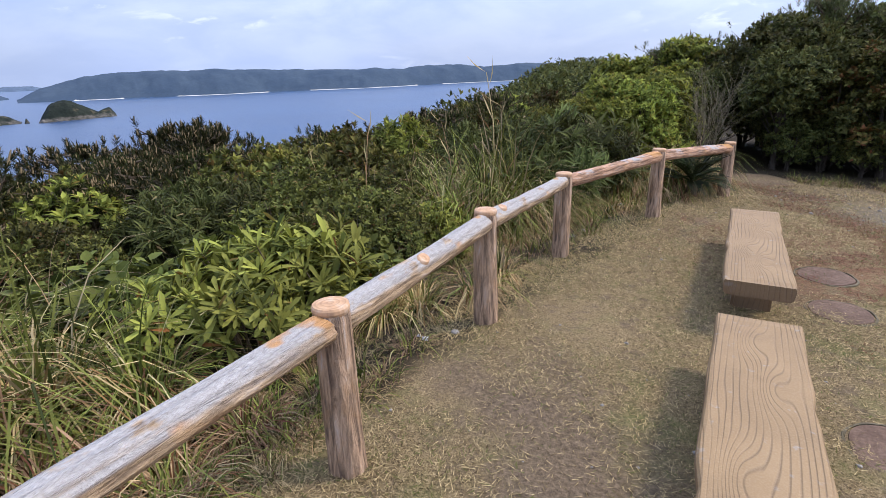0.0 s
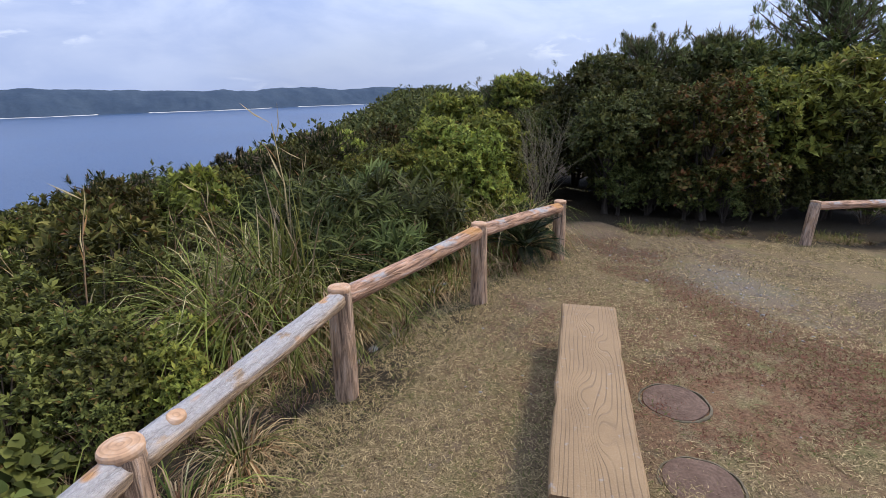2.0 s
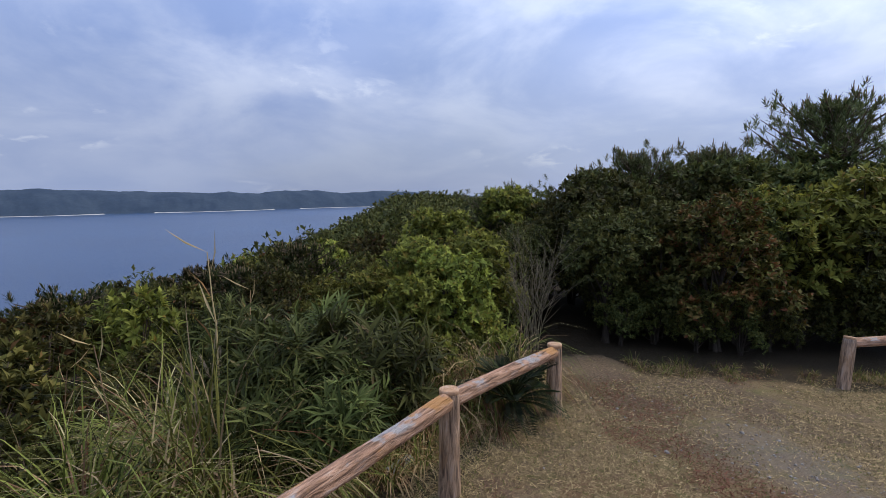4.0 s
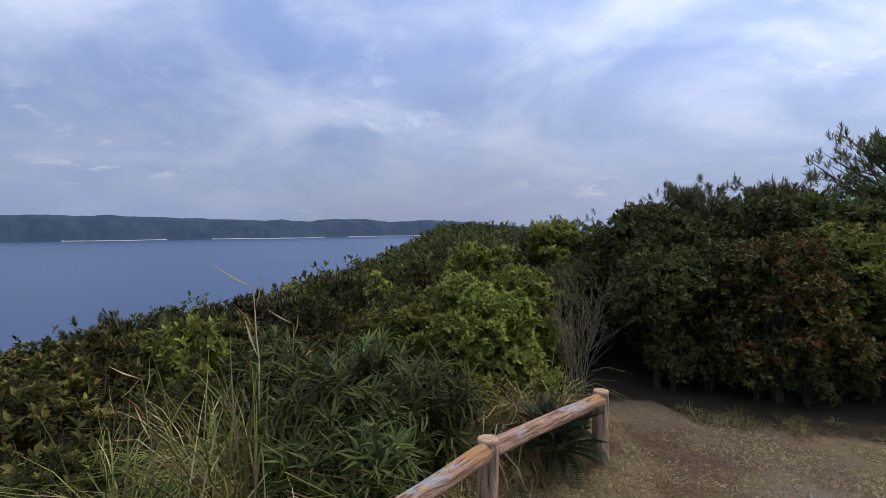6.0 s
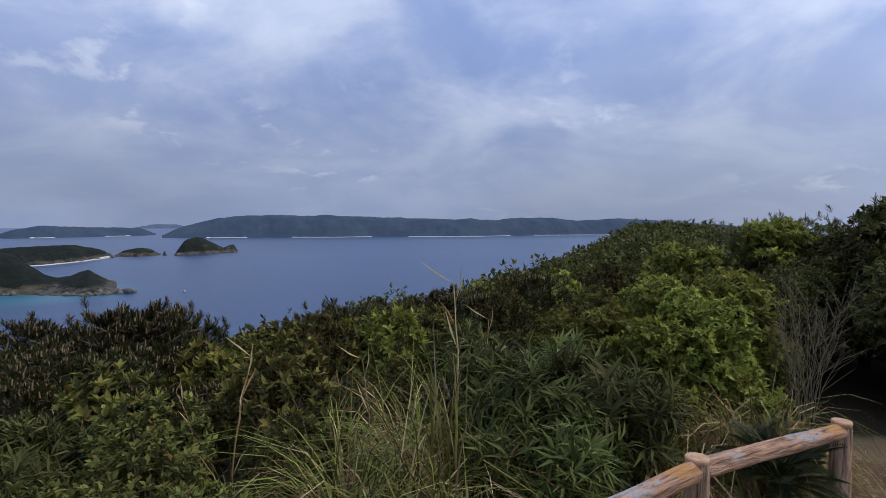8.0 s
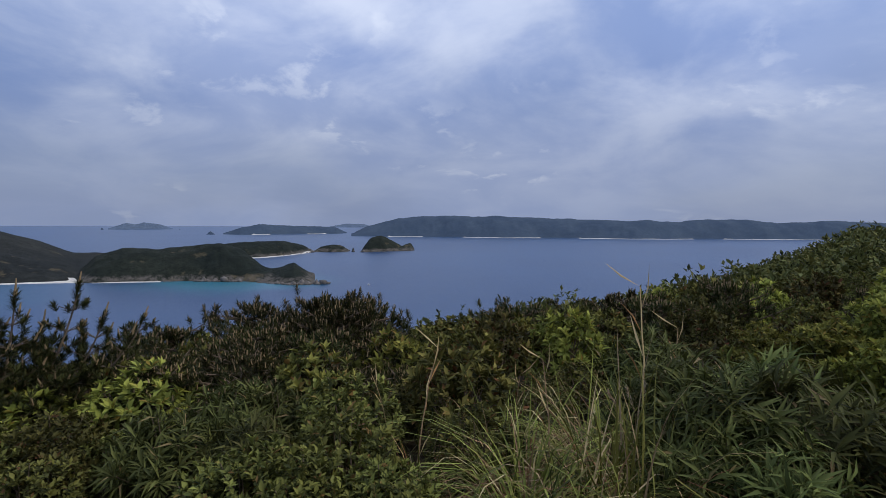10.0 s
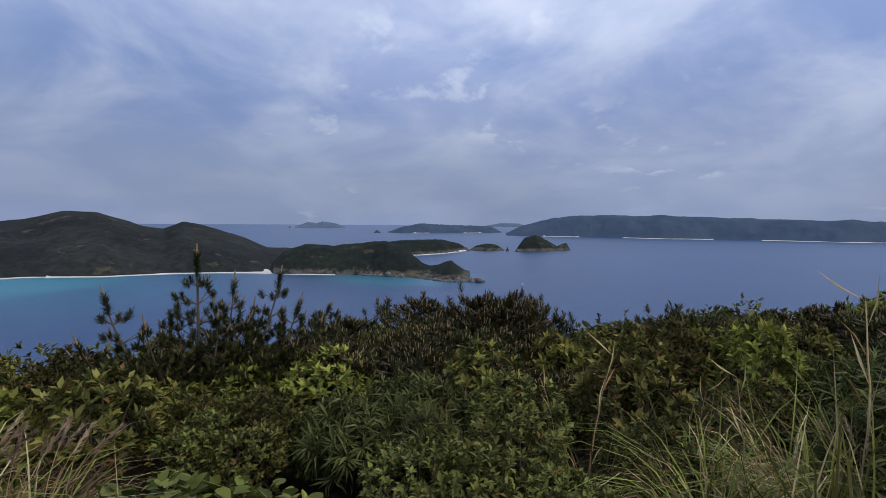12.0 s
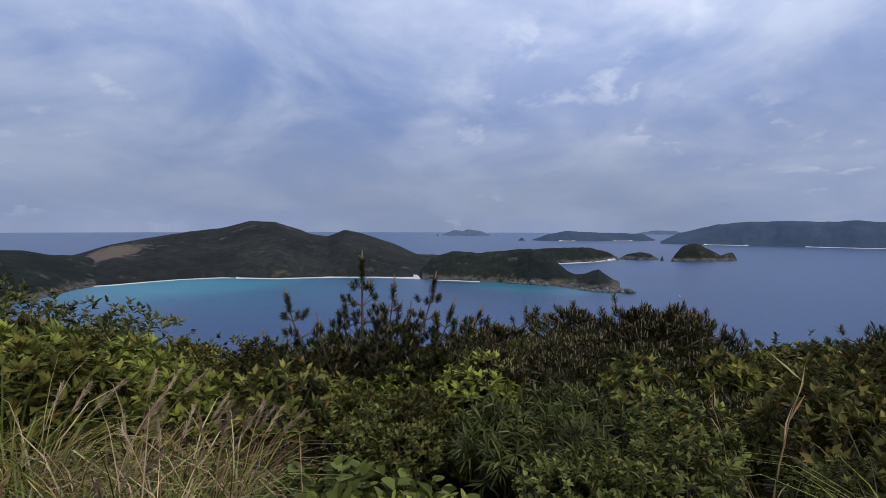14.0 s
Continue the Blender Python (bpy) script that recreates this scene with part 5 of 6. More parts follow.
for x, y, s in ((0.3, 6.2, 1.15), (0.6, 6.6, 1.3), (0.0, 6.0, 1.1), (0.3, 6.9, 1.5), (-0.3, 6.6, 1.35), (0.75, 6.2, 0.75), (0.1, 7.3, 1.35), (0.6, 7.2, 1.3), (-0.7, 7.0, 1.15), (-0.2, 7.8, 1.3), (0.35, 7.6, 1.35), (0.45, 5.9, 0.6), (-0.9, 4.6, 0.55),
                (0.9, 6.6, 0.8), (1.2, 6.75, 0.75), (-1.2, 6.4, 0.9)):
    put(pick(grass), x, y, s)
for x, y, s in ((1.05, 7.7, 1.45), (1.6, 7.9, 1.45), (0.8, 8.2, 1.5), (1.3, 7.2, 1.1), (1.35, 8.4, 1.5), (0.95, 7.2, 1.1), (0.4, 8.6, 1.3), (-2.5, 5.7, 0.95), (-3.1, 5.3, 1.0), (-3.3, 6.1, 1.05), (-2.9, 6.4, 1.0)):
    put(pick(lance), x, y, s)
for x, y, s in ((1.75, 9.0, 0.8), (3.1, 9.9, 0.9), (3.3, 9.2, 0.7), (2.5, 9.1, 0.8)):
    put(pick(bright), x, y, s)
for x, y, s in ((2.3, 9.3, 0.50), (2.85, 9.6, 0.56), (1.75, 9.9, 0.52), (2.5, 10.6, 0.62), (3.4, 10.6, 0.62), (1.2, 10.6, 0.46)):
    put(pick(tree_b), x, y, s, label="young light green tree in layered leafy clumps by the fence end")
for x, y, s in ((1.6, 7.0, 0.8), (1.9, 7.25, 0.9), (2.15, 7.4, 0.9), (2.45, 7.65, 1.0), (2.3, 8.0, 1.1), (2.7, 8.2, 1.2), (3.1, 8.3, 1.1), (3.4, 8.7, 1.1), (2.1, 7.6, 0.8), (3.6, 8.4, 0.9), (1.9, 7.2, 0.7), (2.9, 8.6, 1.3), (2.5, 8.5, 1.3), (3.3, 8.1, 0.9), (2.2, 8.5, 1.3)):
    put(pick(straw), x, y, s, label="tussock of dry yellow grass beside the fence end")
for x, y, s in ((-0.75, 5.5, 0.8), (-1.0, 5.7, 0.85), (-0.55, 4.75, 0.55)):
    put(pick(small), x, y, s)
for x, y, s in ((-0.25, 5.2, 0.55), (-0.3, 5.7, 0.6), (-0.1, 5.0, 0.4)):
    put(pick(bright), x, y, s)
for x, y, s in ((-1.3, 5.2, 1.0), (-1.0, 4.8, 0.8), (-1.9, 5.2, 1.0), (-0.6, 5.0, 0.7), (-1.6, 5.9, 1.1), (-1.3, 4.5, 0.85), (-0.9, 6.9, 1.0), (-2.2, 6.6, 1.2)):
    put(pick(small), x, y, s)

tall_straw = [make_grass(178 + i, 190, 0.5, 1.6, 0.68, 3 - 3 * i, "tall clump of silver grass going to straw with drooping plumes", 0.015, 1.1, 0.28) for i in range(2)]
for x, y, s in ((-2.9, 1.5, 0.95), (-2.6, 2.1, 0.9), (-3.3, 2.0, 1.05), (-3.0, 2.7, 0.95), (-3.7, 1.5, 1.05), (-3.5, 2.5, 1.0), (-4.2, 2.1, 1.1), (-2.4, 1.3, 0.85), (-3.3, 1.0, 1.0), (-2.4, 2.6, 0.85), (-2.1, 2.1, 0.8), (-2.3, 1.7, 0.85), (-2.2, 2.9, 0.75), (-2.8, 3.0, 0.9), (-2.7, 2.4, 0.95), (-3.2, 2.9, 0.95), (-3.0, 1.9, 1.0), (-3.6, 2.9, 1.0), (-2.6, 3.3, 0.8)):
    put(tall_straw[0 if RG.random() < 0.6 and 0.25 - x > 1.15 * (y - 0.24) else 1], x, y, s)
for x, y, s in ((0.7, 6.9, 0.7), (-0.3, 6.4, 0.55)):
    put(tall_straw[1], x, y, s)
put(tall_straw[0], 0.4, 7.6, 0.95)
for x, y, s in ((2.35, 8.1, 0.85), (2.7, 8.4, 0.92), (3.05, 8.6, 0.92), (3.35, 8.8, 0.88), (2.55, 8.75, 0.95), (2.95, 8.25, 0.8), (2.05, 7.8, 0.75), (3.3, 8.45, 0.75)):
    put(tall_straw[1], x, y, s, label="clump of dry yellow grass leaning beside the fence end")
for x, y, s in ((0.1, 6.5, 0.75), (0.55, 7.0, 0.9), (0.85, 6.9, 0.7), (-0.1, 7.2, 0.85), (-0.5, 6.1, 0.6)):
    put(tall_straw[1], x, y, s)
for x, y, s in ((-3.9, 4.7, 0.95), (-3.5, 4.4, 0.85), (-4.4, 4.95, 1.0), (-3.6, 5.15, 0.8), (-4.0, 4.2, 0.9), (-4.7, 4.4, 1.0)):
    put(pick(small), x, y, s)
for x, y, s in ((-5.2, 1.2, 1.5), (-5.9, 1.9, 1.5), (-4.8, 0.4, 1.4), (-6.2, 0.8, 1.6), (-5.6, -0.4, 1.5), (-5.0, 2.5, 1.2), (-7.0, 1.6, 1.5)):
    put(pick(bright), x, y, s)

# foot of the fence
for i in range(170):
    f = RG.random() * 4.9
    k = int(f)
    a, b = np.array(FENCE[k]), np.array(FENCE[k + 1])
    p = a + (b - a) * (f - k) + np.array([-0.83, 0.556]) * RG.uniform(0.22, 1.15)
    put(pick(low_grass if RG.random() < 0.8 else straw), p[0], p[1], RG.uniform(0.45, 0.95))

# the slope
taken = [(p.matrix_basis.translation.x, p.matrix_basis.translation.y) for p in scene.objects if p.parent is None and p.type == "EMPTY" and p.name.split(".")[0].split("_")[-1] in ("shrub", "plant", "grass")]
start_count = len(taken)
for tries in range(9000):
    s, y = RG.uniform(0.9, 15), RG.uniform(-5, 24)
    x = RG.uniform(-14, 5)
    o = float(outside(x, y))
    if o < 0.95 or o > 13 or len(taken) > start_count + 330:
        continue
    d = math.hypot(x - 1.2, y - 2.6)
    gap = 0.56 + 0.052 * d
    if d < 2.0 or (x > -2.4 and y < 1.4) or any((x - a) ** 2 + (y - b) ** 2 < gap * gap for a, b in taken):
        continue
    taken.append((x, y))
    sc = RG.uniform(0.85, 1.15) * (0.85 + 0.035 * d)
    if o < 2:
        sc *= 0.75
    q = RG.random()
    if -4.6 < x < -1.3 and 0.3 < y < 3.3:
        continue
    if o > 4.2:
        kind = pine_low if q < 0.20 and x < 0.9 - 0.65 * (y - 2.6) else rust if q < 0.60 else small if q < 0.82 else bright
        put(pick(kind), x, y, sc * (0.72 if kind is pine_low else 1.05), stretch=RG.uniform(0.75, 1.25))
        continue
    if 0.74 <= q < 0.9 and d < 5.5:
        q = 0.3
    kind = small if q < 0.42 else rust if q < 0.62 else lance if q < 0.74 else bright if q < 0.9 else grass if d < 8 else rust
    put(pick(kind), x, y, sc * 1.05, stretch=RG.uniform(0.8, 1.25))

# pines on the slope
build_leader_pine(-6.5, 4.86)
for x, y, top, wide in ((-5.9, 10.7, 0.42, 1.0), (-7.0, 11.0, 0.30, 1.0), (-7.4, 9.6, 0.55, 1.0), (-5.6, 9.5, 0.90, 0.8), (-5.2, 10.0, 0.82, 0.8), (-4.9, 9.0, 0.85, 0.75), (-4.28, 14.2, 0.25, 1.0), (-3.2, 18.5, -0.15, 1.0), (-1.5, 15.5, 0.55, 1.0), (-7.8, 8.0, 0.32, 1.0),
                        (0.4, 15.6, 1.0, 0.8), (-0.6, 14.0, 0.72, 1.0)):
    put_top(pick(pine_low), x, y, top + 0.06, 1.06, wide)

# a bank of low pines with brown candles below the fence, and the pines along the ridge
for x, y, s in ((-3.6, 7.6, 1.0), (-4.3, 7.0, 1.05), (-5.0, 7.7, 1.1), (-4.4, 8.3, 1.05), (-5.3, 6.6, 1.1), (-3.9, 9.0, 1.0), (-5.8, 8.0, 1.15), (-5.2, 9.0, 1.1), (-3.0, 8.3, 0.9), (-4.7, 6.1, 1.0), (-3.7, 6.6, 0.9)):
    put(pick(pine_low), x, y, s)
for x, y, s in ((3.6, 13.6, 0.72), (4.1, 14.4, 0.82), (3.3, 15.2, 0.8), (4.6, 14.0, 0.85), (5.0, 14.9, 0.95), (2.6, 16.0, 0.75), (6.2, 16.2, 1.1)):
    put(pine_s[int(x * 10) % 2], x, y, s)

# the thicket beyond the clearing
for x, y, s, k in ((5.95, 15.6, 0.88, 0), (6.6, 14.2, 0.92, 1), (7.3, 13.2, 1.05, 2), (8.2, 12.8, 1.05, 0), (9.2, 13.0, 1.2, 1), (10.4, 12.9, 1.2, 2), (11.6, 12.2, 1.25, 0), (7.0, 11.7, 0.9, 2), (8.2, 11.5, 0.9, 0),
                   (5.6, 17.2, 0.85, 1), (5.0, 12.9, 0.55, 2), (5.7, 13.8, 0.72, 1), (4.5, 12.2, 0.52, 0), (6.2, 11.6, 0.8, 2), (3.7, 11.1, 0.48, 2), (6.6, 10.9, 0.8, 0), (10.2, 10.5, 0.8, 0), (6.3, 12.4, 0.95, 0), (5.2, 13.4, 0.62, 2), (6.9, 12.9, 0.95, 0), (8.8, 12.0, 0.95, 1), (4.8, 14.6, 0.55, 1), (7.5, 15.2, 1.1, 2), (9.0, 15.0, 1.2, 0), (10.8, 14.5, 1.3, 1), (4.3, 11.6, 0.45, 0), (-11.2, -1.2, 0.5, 1), (-12.0, -2.4, 0.6, 0)):
    put(tree_d[k], x, y, s)
for x, y, s, k in ((6.0, 11.3, 0.42, 0), (6.8, 11.1, 0.45, 1), (7.7, 11.3, 0.45, 2), (8.5, 11.2, 0.42, 0), (9.4, 11.4, 0.45, 1), (10.3, 11.5, 0.45, 2), (11.1, 11.0, 0.5, 0), (6.4, 10.6, 0.36, 1), (8.1, 10.8, 0.36, 2), (5.75, 10.5, 0.34, 2), (6.9, 10.2, 0.36, 0), (7.6, 10.1, 0.34, 1), (8.4, 10.4, 0.38, 0), (9.1, 10.5, 0.4, 1), (9.9, 10.3, 0.42, 2), (10.7, 10.1, 0.5, 0), (11.4, 10.2, 0.6, 1), (11.2, 9.6, 0.4, 2)):
    put(tree_d[k], x, y, s, label="low dark undergrowth tree in the shade of the thicket")
for x, y, s in ((7.3, 10.3, 0.98),):
    put(tree_r, x, y, s)
for x, y, s, k in ((9.3, 10.9, 1.0, 0), (10.5, 10.9, 1.12, 1), (5.3, 15.3, 0.95, 1), (3.2, 12.8, 0.75, 1)):
    put(tree_b[k], x, y, s)
for x, y, s, k in ((8.6, 14.4, 1.11, 0), (10.0, 14.2, 1.15, 1), (12.9, 13.8, 1.5, 1), (7.4, 14.9, 0.94, 1), (4.9, 15.9, 0.74, 0), (6.4, 17.8, 0.85, 1)):
    put(pine_l[k], x, y, s)
for x, y, s in ((10.4, 9.9, 0.9), (3.7, 10.5, 0.9), (11.4, 9.6, 0.9)):
    put(pick(small), x, y, s)

arch = make_tree("overhanging_tree", "dark tree arching over the path into the thicket", "tree", 199, 2.9, 1.25, M_DARK, 16, 70, 8, 0.10, 0.044, low=0.5)
for x, y, s in ((5.6, 10.7, 0.72), (3.9, 11.4, 0.56), (4.8, 12.6, 0.6)):
    put(arch, x, y, s)
for i in range(46):
    x = RG.uniform(5.3, 9.6)
    put(pick(low_grass), x, 9.25 - 0.1 * (x - 5.3) + RG.normal(0, 0.22), RG.uniform(0.4, 0.8), label="low tussock of dull green grass beneath the thicket")


# ---------------------------------------------------------------- scrub further off, one cover
def build_hillside():
    rng = np.random.default_rng(33)
    parts = []
    n = 0
    while n < 1500:
        x, y = rng.uniform(-95, 30), rng.uniform(-25, 95)
        o = float(outside(x, y))
        d = math.hypot(x - 1.2, y - 2.6)
        slope = o > 11 and d < 105 and (d < 42 or rng.random() < 0.35)
        ridge = y > 18 and -12 < o < 12 and x < 26
        if not (slope or ridge):
            continue
        n += 1
        r = rng.uniform(0.7, 1.7) * (1 + 0.010 * d)
        T, A = dome_tips(44, r, r * 0.75, 0.45 * r, rng, 5, 0.3)
        lift = 0.45 if ridge and o < 1 else 0.0
        T += np.array([x, y, hz(x, y) - 0.1 + lift])
        parts.append(shoots(T, A, 5, 0.2, 0.15 + 0.0035 * d, 0.07 + 0.0015 * d, 55, rng, simple=True))
    cover = Leafage(join(parts))
    cover.young = np.concatenate([q.young for q in parts])
    ob = link_leaves("hillside_scrub", cover, M_DARK)
    tagged(ob, "dense low evergreen scrub covering the hillside and ridge", "scrub", kind="stuff")


build_hillside()


# ---------------------------------------------------------------- lawn blades, stones, litter
def build_lawn():
    rng = np.random.default_rng(44)
    n = 1250000
    x, y = rng.uniform(-1.6, 8.5, n), rng.uniform(-4.1, 9.9, n)
    o = outside(x, y)
    d = np.hypot(x - 1.0, y - 2.2)
    patch = fbm(x * 1.1, y * 1.1, 4, 12)
    keep = (o < 0.75) & (rng.random(n) < np.clip(3.2 / (d + 0.6), 0.06, 1)) & (rng.random(n) < np.clip(patch * 4.4 - 1.45, 0.04, 1))
    bare = np.exp(-(((x - 0.55) * 1.5) ** 2 + ((y - 2.0) * 0.7) ** 2) / 0.25) + np.exp(-((x - 5.2) ** 2 + ((y - 6.6) * 0.55) ** 2) / 0.35)
    keep &= rng.random(n) > bare * 0.9
    keep &= rng.random(n) > np.clip((y - 8.6 + 0.12 * (x - 5)) / 0.9, 0, 1)
    x, y, d, o = x[keep], y[keep], d[keep], o[keep]
    m = len(x)
    P = np.stack([x, y, height(x, y) - 0.003], 1)
    flat = rng.uniform(0.15, 1.0, m) ** 1.4
    q = rng.uniform(0, 6.283, m)
    D = unit(np.stack([np.cos(q), np.sin(q), flat * 0.9], 1))
    lying = rng.random(m) < 0.3
    D[lying] = unit(D[lying] * np.array([1, 1, 0.12]))
    P[lying, 2] += 0.008
    L = np.where(lying, rng.uniform(0.018, 0.050, m), rng.uniform(0.012, 0.038, m)) * (1 + 0.9 * np.clip(o / 0.6, 0, 1)) * (1 + 0.04 * d)
    S = np.stack([-np.sin(q), np.cos(q), 0 * q], 1) * (0.0019 + 0.00050 * d)[:, None]
    V = np.stack([P - S, P + S, P + D * L[:, None]], 1).reshape(-1, 3)
    red = (x > 2.45) & (fbm(x * 0.9, y * 0.9, 4, 31) + 0.25 * np.exp(-(((x - 3.9) / 1.4) ** 2 + ((y - 5.0) / 1.1) ** 2)) + rng.normal(0, 0.05, m) > 0.67)
    T = V.reshape(-1, 3, 3)
    ob = link_mesh("creeper_mat", T[red].reshape(-1, 3), np.arange(3 * int(red.sum())).reshape(-1, 3), M_CREEPER)
    tagged(ob, "reddish-brown creeping weed matted into the lawn", "weed", kind="stuff")
    V, m = T[~red].reshape(-1, 3), int((~red).sum())
    ob = link_mesh("lawn_grass", V, np.arange(3 * m).reshape(-1, 3), M_LAWN)
    tagged(ob, "short dry straw-coloured lawn grass with green patches", "grass", kind="stuff")


def build_gravel():
    rng = np.random.default_rng(55)
    ico = bmesh.new()
    bmesh.ops.create_icosphere(ico, subdivisions=1, radius=1.0)
    IV = np.array([v.co[:] for v in ico.verts])
    IF = np.array([[v.index for v in f.verts] for f in ico.faces])
    ico.free()
    parts = []
    for i in range(900):
        if i < 520:
            x, y = rng.normal(5.2, 0.5), rng.normal(6.7, 0.8)
        else:
            x, y = rng.uniform(-0.4, 7.0), rng.uniform(1.0, 8.6)
            if outside(x, y) > 0.3:
                continue
        r = rng.gamma(2.0, 0.0022) + 0.0025
        V = IV * (1 + rng.normal(0, 0.18, (len(IV), 1))) * np.array([r, r * rng.uniform(0.7, 1.2), r * 0.6])
        parts.append((V + np.array([x, y, hz(x, y) + r * 0.15]), IF))
    ob = link_mesh("gravel", *join(parts), M_STONE)
    tagged(ob, "scattered grey gravel on the worn path", "gravel", kind="stuff")


build_lawn()
build_gravel()


def rock_bm(r, seed, flat=0.6):
    rng = np.random.default_rng(seed)
    bm = bmesh.new()
    bmesh.ops.create_icosphere(bm, subdivisions=3, radius=r)
    k = rng.uniform(0, 10, 3)
    for v in bm.verts:
        d = noise.fractal(Vector(v.co / r * 0.9) + Vector(k), 1.0, 2.0, 4)
        v.co = v.co * (1 + 0.35 * d)
        v.co.z *= flat
    return bm


for i, (x, y, r) in enumerate(((1.12, 5.75, 0.04), (0.98, 5.55, 0.03), (0.02, 3.33, 0.03), (1.3, 6.0, 0.035), (-0.47, 2.2, 0.035))):
    st = part("stone", rock_bm(r, 60 + i), M_STONE, None, smooth=True)
    tagged(st, "small grey stone half sunk in the grass beneath the fence", "stone", "stones at the fence foot")
    st.matrix_basis = pose(x, y, hz(x, y) + r * 0.15, 0, 0, 40 * i)

block = part("concrete_block", leg_bm(0.09, 0.30, 0.08), M_CONC)
tagged(block, "broken grey concrete piece lying in grass behind the fence", "concrete piece")
block.matrix_basis = pose(1.85, 7.02, hz(1.85, 7.02) + 0.045, 8, 6, -55)


def crumple_bm(r, seed):
    rng = np.random.default_rng(seed)
    bm = bmesh.new()
    bmesh.ops.create_icosphere(bm, subdivisions=2, radius=r)
    for v in bm.verts:
        v.co *= 1 + float(rng.normal(0, 0.22))
        v.co.z *= 0.55
    return bm


for x, y, r in ((-0.17, 3.25, 0.024), (-0.22, 3.31, 0.016)):
    pa = part("crumpled_paper", crumple_bm(r, int(r * 1000)), M_PAPER)
    tagged(pa, "crumpled white paper scrap lying in dry grass", "litter", "paper scraps")
    pa.matrix_basis = pose(x, y, hz(x, y) + r * 0.4)


# ---------------------------------------------------------------- cycad, bare shrub, stalks
def build_cycad(x, y, scale):
    rng = np.random.default_rng(70)
    ob = thing("cycad", "dark glossy cycad with arching feather leaves under the rail", "cycad")
    trunk = tube(np.array([[0, 0, -0.1], [0, 0, 0.08], [0, 0, 0.2]]), 0.10, 0.07, 10)
    link_mesh("trunk", *trunk, M_STEM, ob)
    for i in range(34):
        q, tilt, L = i * 2.4 + rng.normal(0, 0.2), rng.uniform(0.25, 1.2), rng.uniform(0.5, 0.8)
        k = np.linspace(0, 1, 12)
        ang = tilt + k * 0.9
        hor = np.cumsum(np.sin(np.minimum(ang, 2.0))) * L / 12
        ver = np.cumsum(np.cos(np.minimum(ang, 2.0))) * L / 12
        line = np.stack([math.cos(q) * hor, math.sin(q) * hor, 0.2 + ver], 1)
        line[:, 2] = np.maximum(line[:, 2], 0.02)
        m = 30
        t = np.repeat(np.linspace(0.12, 1, m), 2)
        B = np.stack([np.interp(t, k, line[:, c]) for c in range(3)], 1)
        G = unit(np.stack([np.interp(t, k, np.gradient(line[:, c])) for c in range(3)], 1))
        side = unit(np.cross(G, np.array([0, 0, 1.0]))) * np.where(np.arange(2 * m) % 2, 1, -1)[:, None]
        D = unit(side + G * 0.55 + np.array([0, 0, 0.25]))
        lf = leaves(B, D, np.cross(side, G), 0.13 * np.sin(np.clip(t * 2.9, 0.3, 2.9)) + 0.02, 0.010, simple=True)
        fr = link_mesh("frond", *tube(line, 0.006, 0.002, 4), M_CYCAD, ob)
        tagged(link_mesh("leaflet_fringe", *lf, M_CYCAD, fr), kind="stuff")
    ob.matrix_basis = Matrix.Translation((x, y, hz(x, y))) @ Matrix.Diagonal((scale, scale, scale, 1))


build_cycad(3.05, 7.72, 0.86)


def make_twigs(seed, h, n):
    rng = np.random.default_rng(seed)
    ob = thing("bare_shrub", "bare twiggy shrub with pale leafless stems", "shrub", "bare shrubs")
    out = []
    for i in range(n):
        q, ln = rng.uniform(0, 6.28), abs(rng.normal(0.14, 0.12))
        k = np.linspace(0, 1, 6)[:, None]
        hh = h * rng.uniform(0.5, 1.0)
        d = np.array([math.cos(q), math.sin(q), 0])
        line = d * (0.1 * rng.random() + ln * hh * k ** 1.4) + np.array([0, 0, 1.0]) * hh * k + rng.normal(0, 0.035, (6, 3)) * k
        out.append(tube(line, 0.006, 0.0015, 4))
        for j in range(7):
            f = rng.uniform(0.35, 0.98)
            b = np.array([np.interp(f, k[:, 0], line[:, c]) for c in range(3)])
            e = b + (d * rng.normal(0.4, 0.5) + np.array([rng.normal(0, 0.3), rng.normal(0, 0.3), 0.9])) * 0.2 * h
            out.append(tube(np.linspace(b, e, 3), 0.0035, 0.001, 4))
    link_mesh("branchwork", *join(out), M_TWIG, ob)
    return ob


bare = make_twigs(81, 1.9, 13)
for x, y, s in ((3.95, 9.75, 0.92), (4.15, 10.1, 0.98)):
    put(bare, x, y, s)


def make_stalk(seed, h):
    """A dead plume stalk, bleached and bent at the top."""
    rng = np.random.default_rng(seed)
    ob = thing("dead_stalk", "tall bleached dead grass stalk standing above the scrub", "grass stalk", "dead stalks")
    k = np.linspace(0, 1, 10)[:, None]
    line = np.array([0.16 * h, 0.05 * h, 0]) * k ** 2.5 + np.array([0, 0, h]) * k + rng.normal(0, 0.008, (10, 3))
    link_mesh("stalk", *tube(line, 0.009, 0.003, 5), M_STRAW, ob)
    P = line[[3, 5, 6, 7, 8, 9]]
    D = unit(np.array([[0.4, 0.1, 1.0]]) + rng.normal(0, 0.35, (6, 3)))
    tagged(link_mesh("sheath", *leaves(P, D, rng.normal(size=(6, 3)), 0.22 * h, 0.014), M_STRAW, ob), kind="stuff")
    return ob


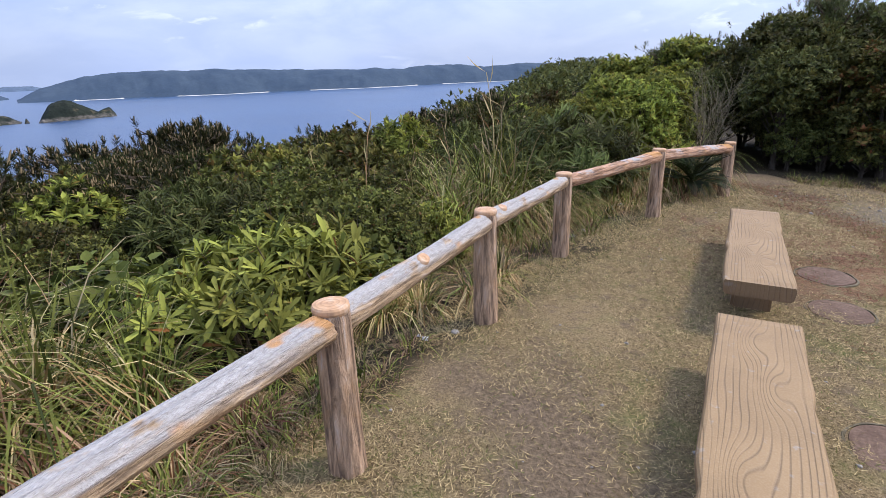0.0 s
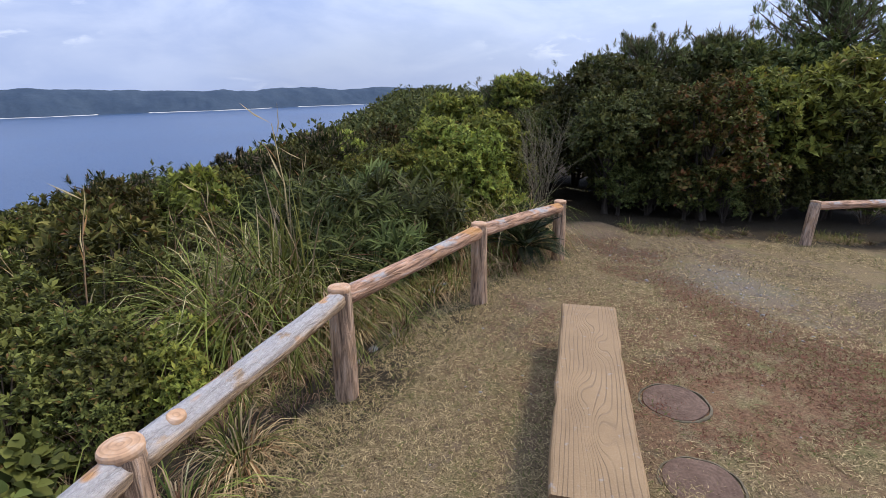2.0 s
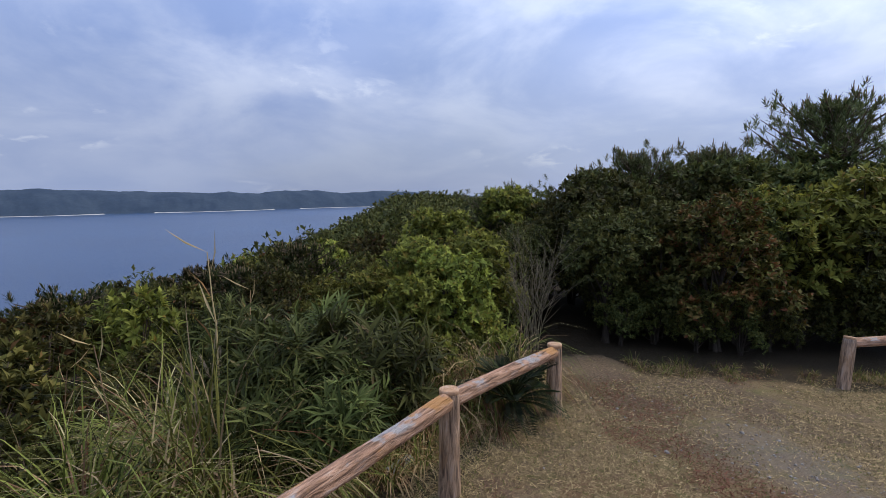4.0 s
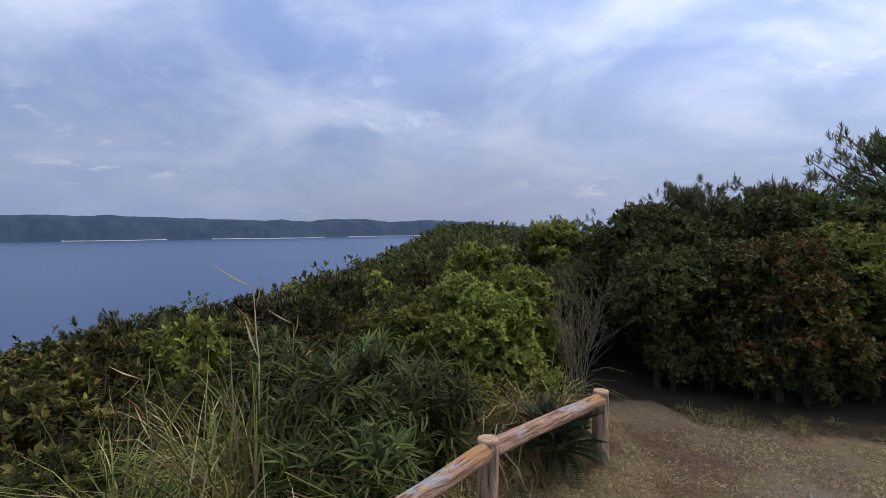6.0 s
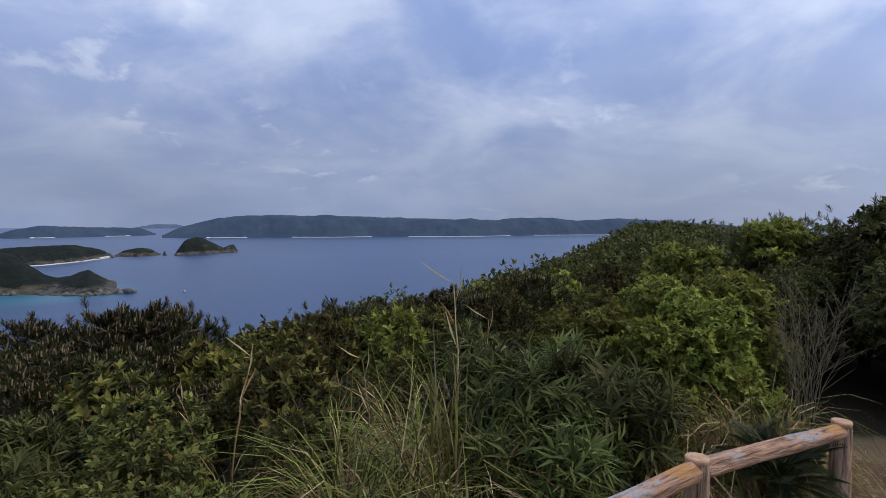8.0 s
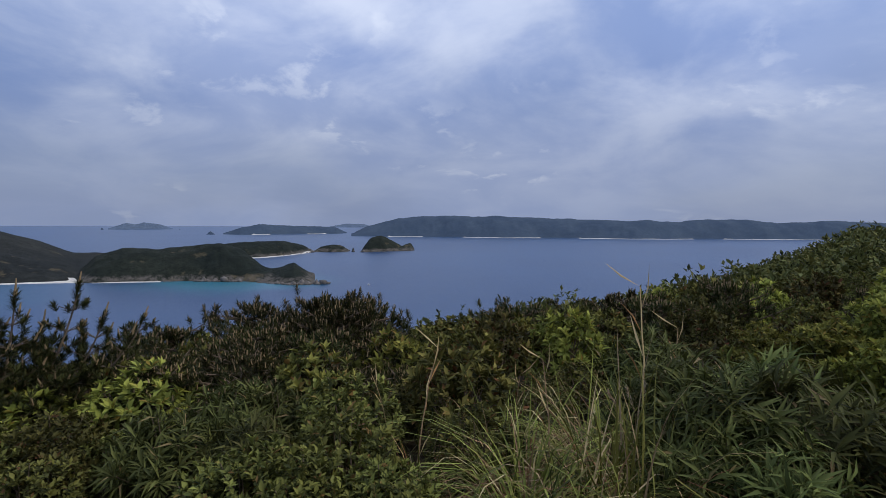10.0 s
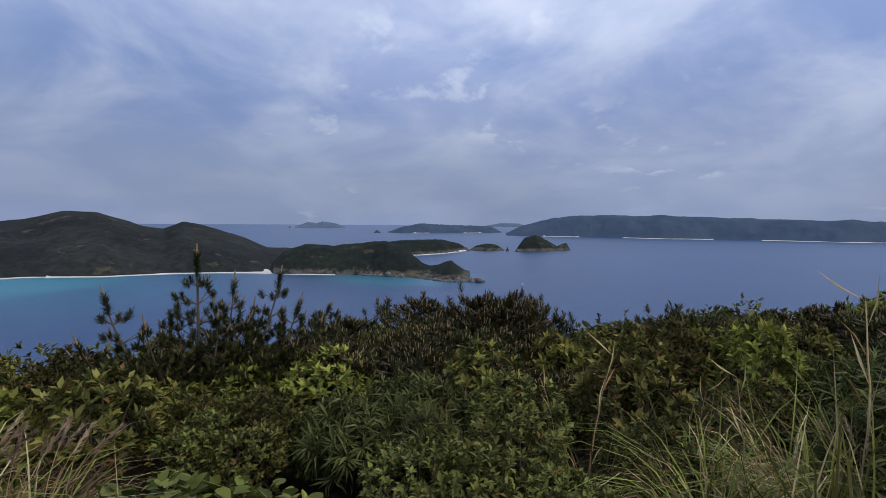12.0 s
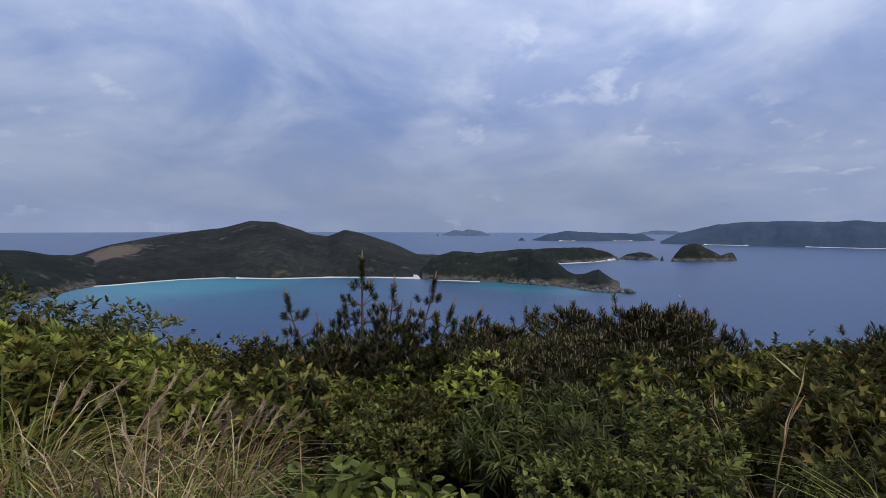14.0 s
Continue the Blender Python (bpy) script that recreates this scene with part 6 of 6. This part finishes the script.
stalk = make_stalk(91, 1.25)
for x, y, s, q in ((-1.28, 6.5, 1.15, 60), (-1.9, 6.9, 0.9, 200), (-0.2, 6.9, 1.1, 120), (-4.6, 4.3, 0.8, 10), (0.45, 8.6, 1.25, 80), (0.35, 7.75, 1.6, 100), (-0.9, 7.6, 0.95, 300)):
    put(stalk, x, y, s, q)


# painted characters worn past reading on the side fence's end post
end_post = next(o for o in bpy.data.objects["side_fence"].children if o.name.startswith("post"))
rngm = random.Random(5)
for i in range(4):
    bm = bmesh.new()
    for j in range(3):
        w, h0, dx, dz = rngm.uniform(0.012, 0.03), 0.006, rngm.uniform(-0.008, 0.008), rngm.uniform(-0.016, 0.016)
        bmesh.ops.create_cube(bm, size=1.0, matrix=Matrix.Translation((dx, 0, dz)) @ Matrix.Diagonal((w, 0.004, h0, 1)))
    mark = part("worn_mark", bm, M_CUT, end_post, "worn orange painted mark")
    mark.matrix_basis = Euler((0, 0, radians(-18))).to_matrix().to_4x4() @ Matrix.Translation((0, -0.081, 0.62 - 0.075 * i))


# ---------------------------------------------------------------- a small boat in the strait
def hull_bm():
    bm = bmesh.new()
    rows = []
    for y, w, keel in ((-2.2, 0.75, 0.25), (-1.0, 0.9, 0.1), (0.6, 0.85, 0.1), (1.8, 0.45, 0.25), (2.5, 0.04, 0.6)):
        rows.append([bm.verts.new(p) for p in ((-w, y, 0.95), (-w * 0.8, y, 0.4), (0, y, keel), (w * 0.8, y, 0.4), (w, y, 0.95), (0, y, 0.85))])
    for a, b in zip(rows, rows[1:]):
        for j in range(6):
            bm.faces.new((a[j], a[(j + 1) % 6], b[(j + 1) % 6], b[j]))
    bm.faces.new(rows[0])
    bm.faces.new(rows[-1][::-1])
    bmesh.ops.recalc_face_normals(bm, faces=bm.faces)
    return bm


boat = thing("motor_boat", "small white motor boat on the open water", "boat")
boat.matrix_basis = pose(1.4 - 505 * math.sin(radians(41.1)), 2.9 + 505 * math.cos(radians(41.1)), SEA + 0.05, 0, 0, 60)
part("hull", hull_bm(), M_PAPER, boat)
cabin = part("cabin", leg_bm(1.1, 1.4, 0.9), M_PAPER, boat)
cabin.matrix_basis = Matrix.Translation((0, -0.2, 1.3))
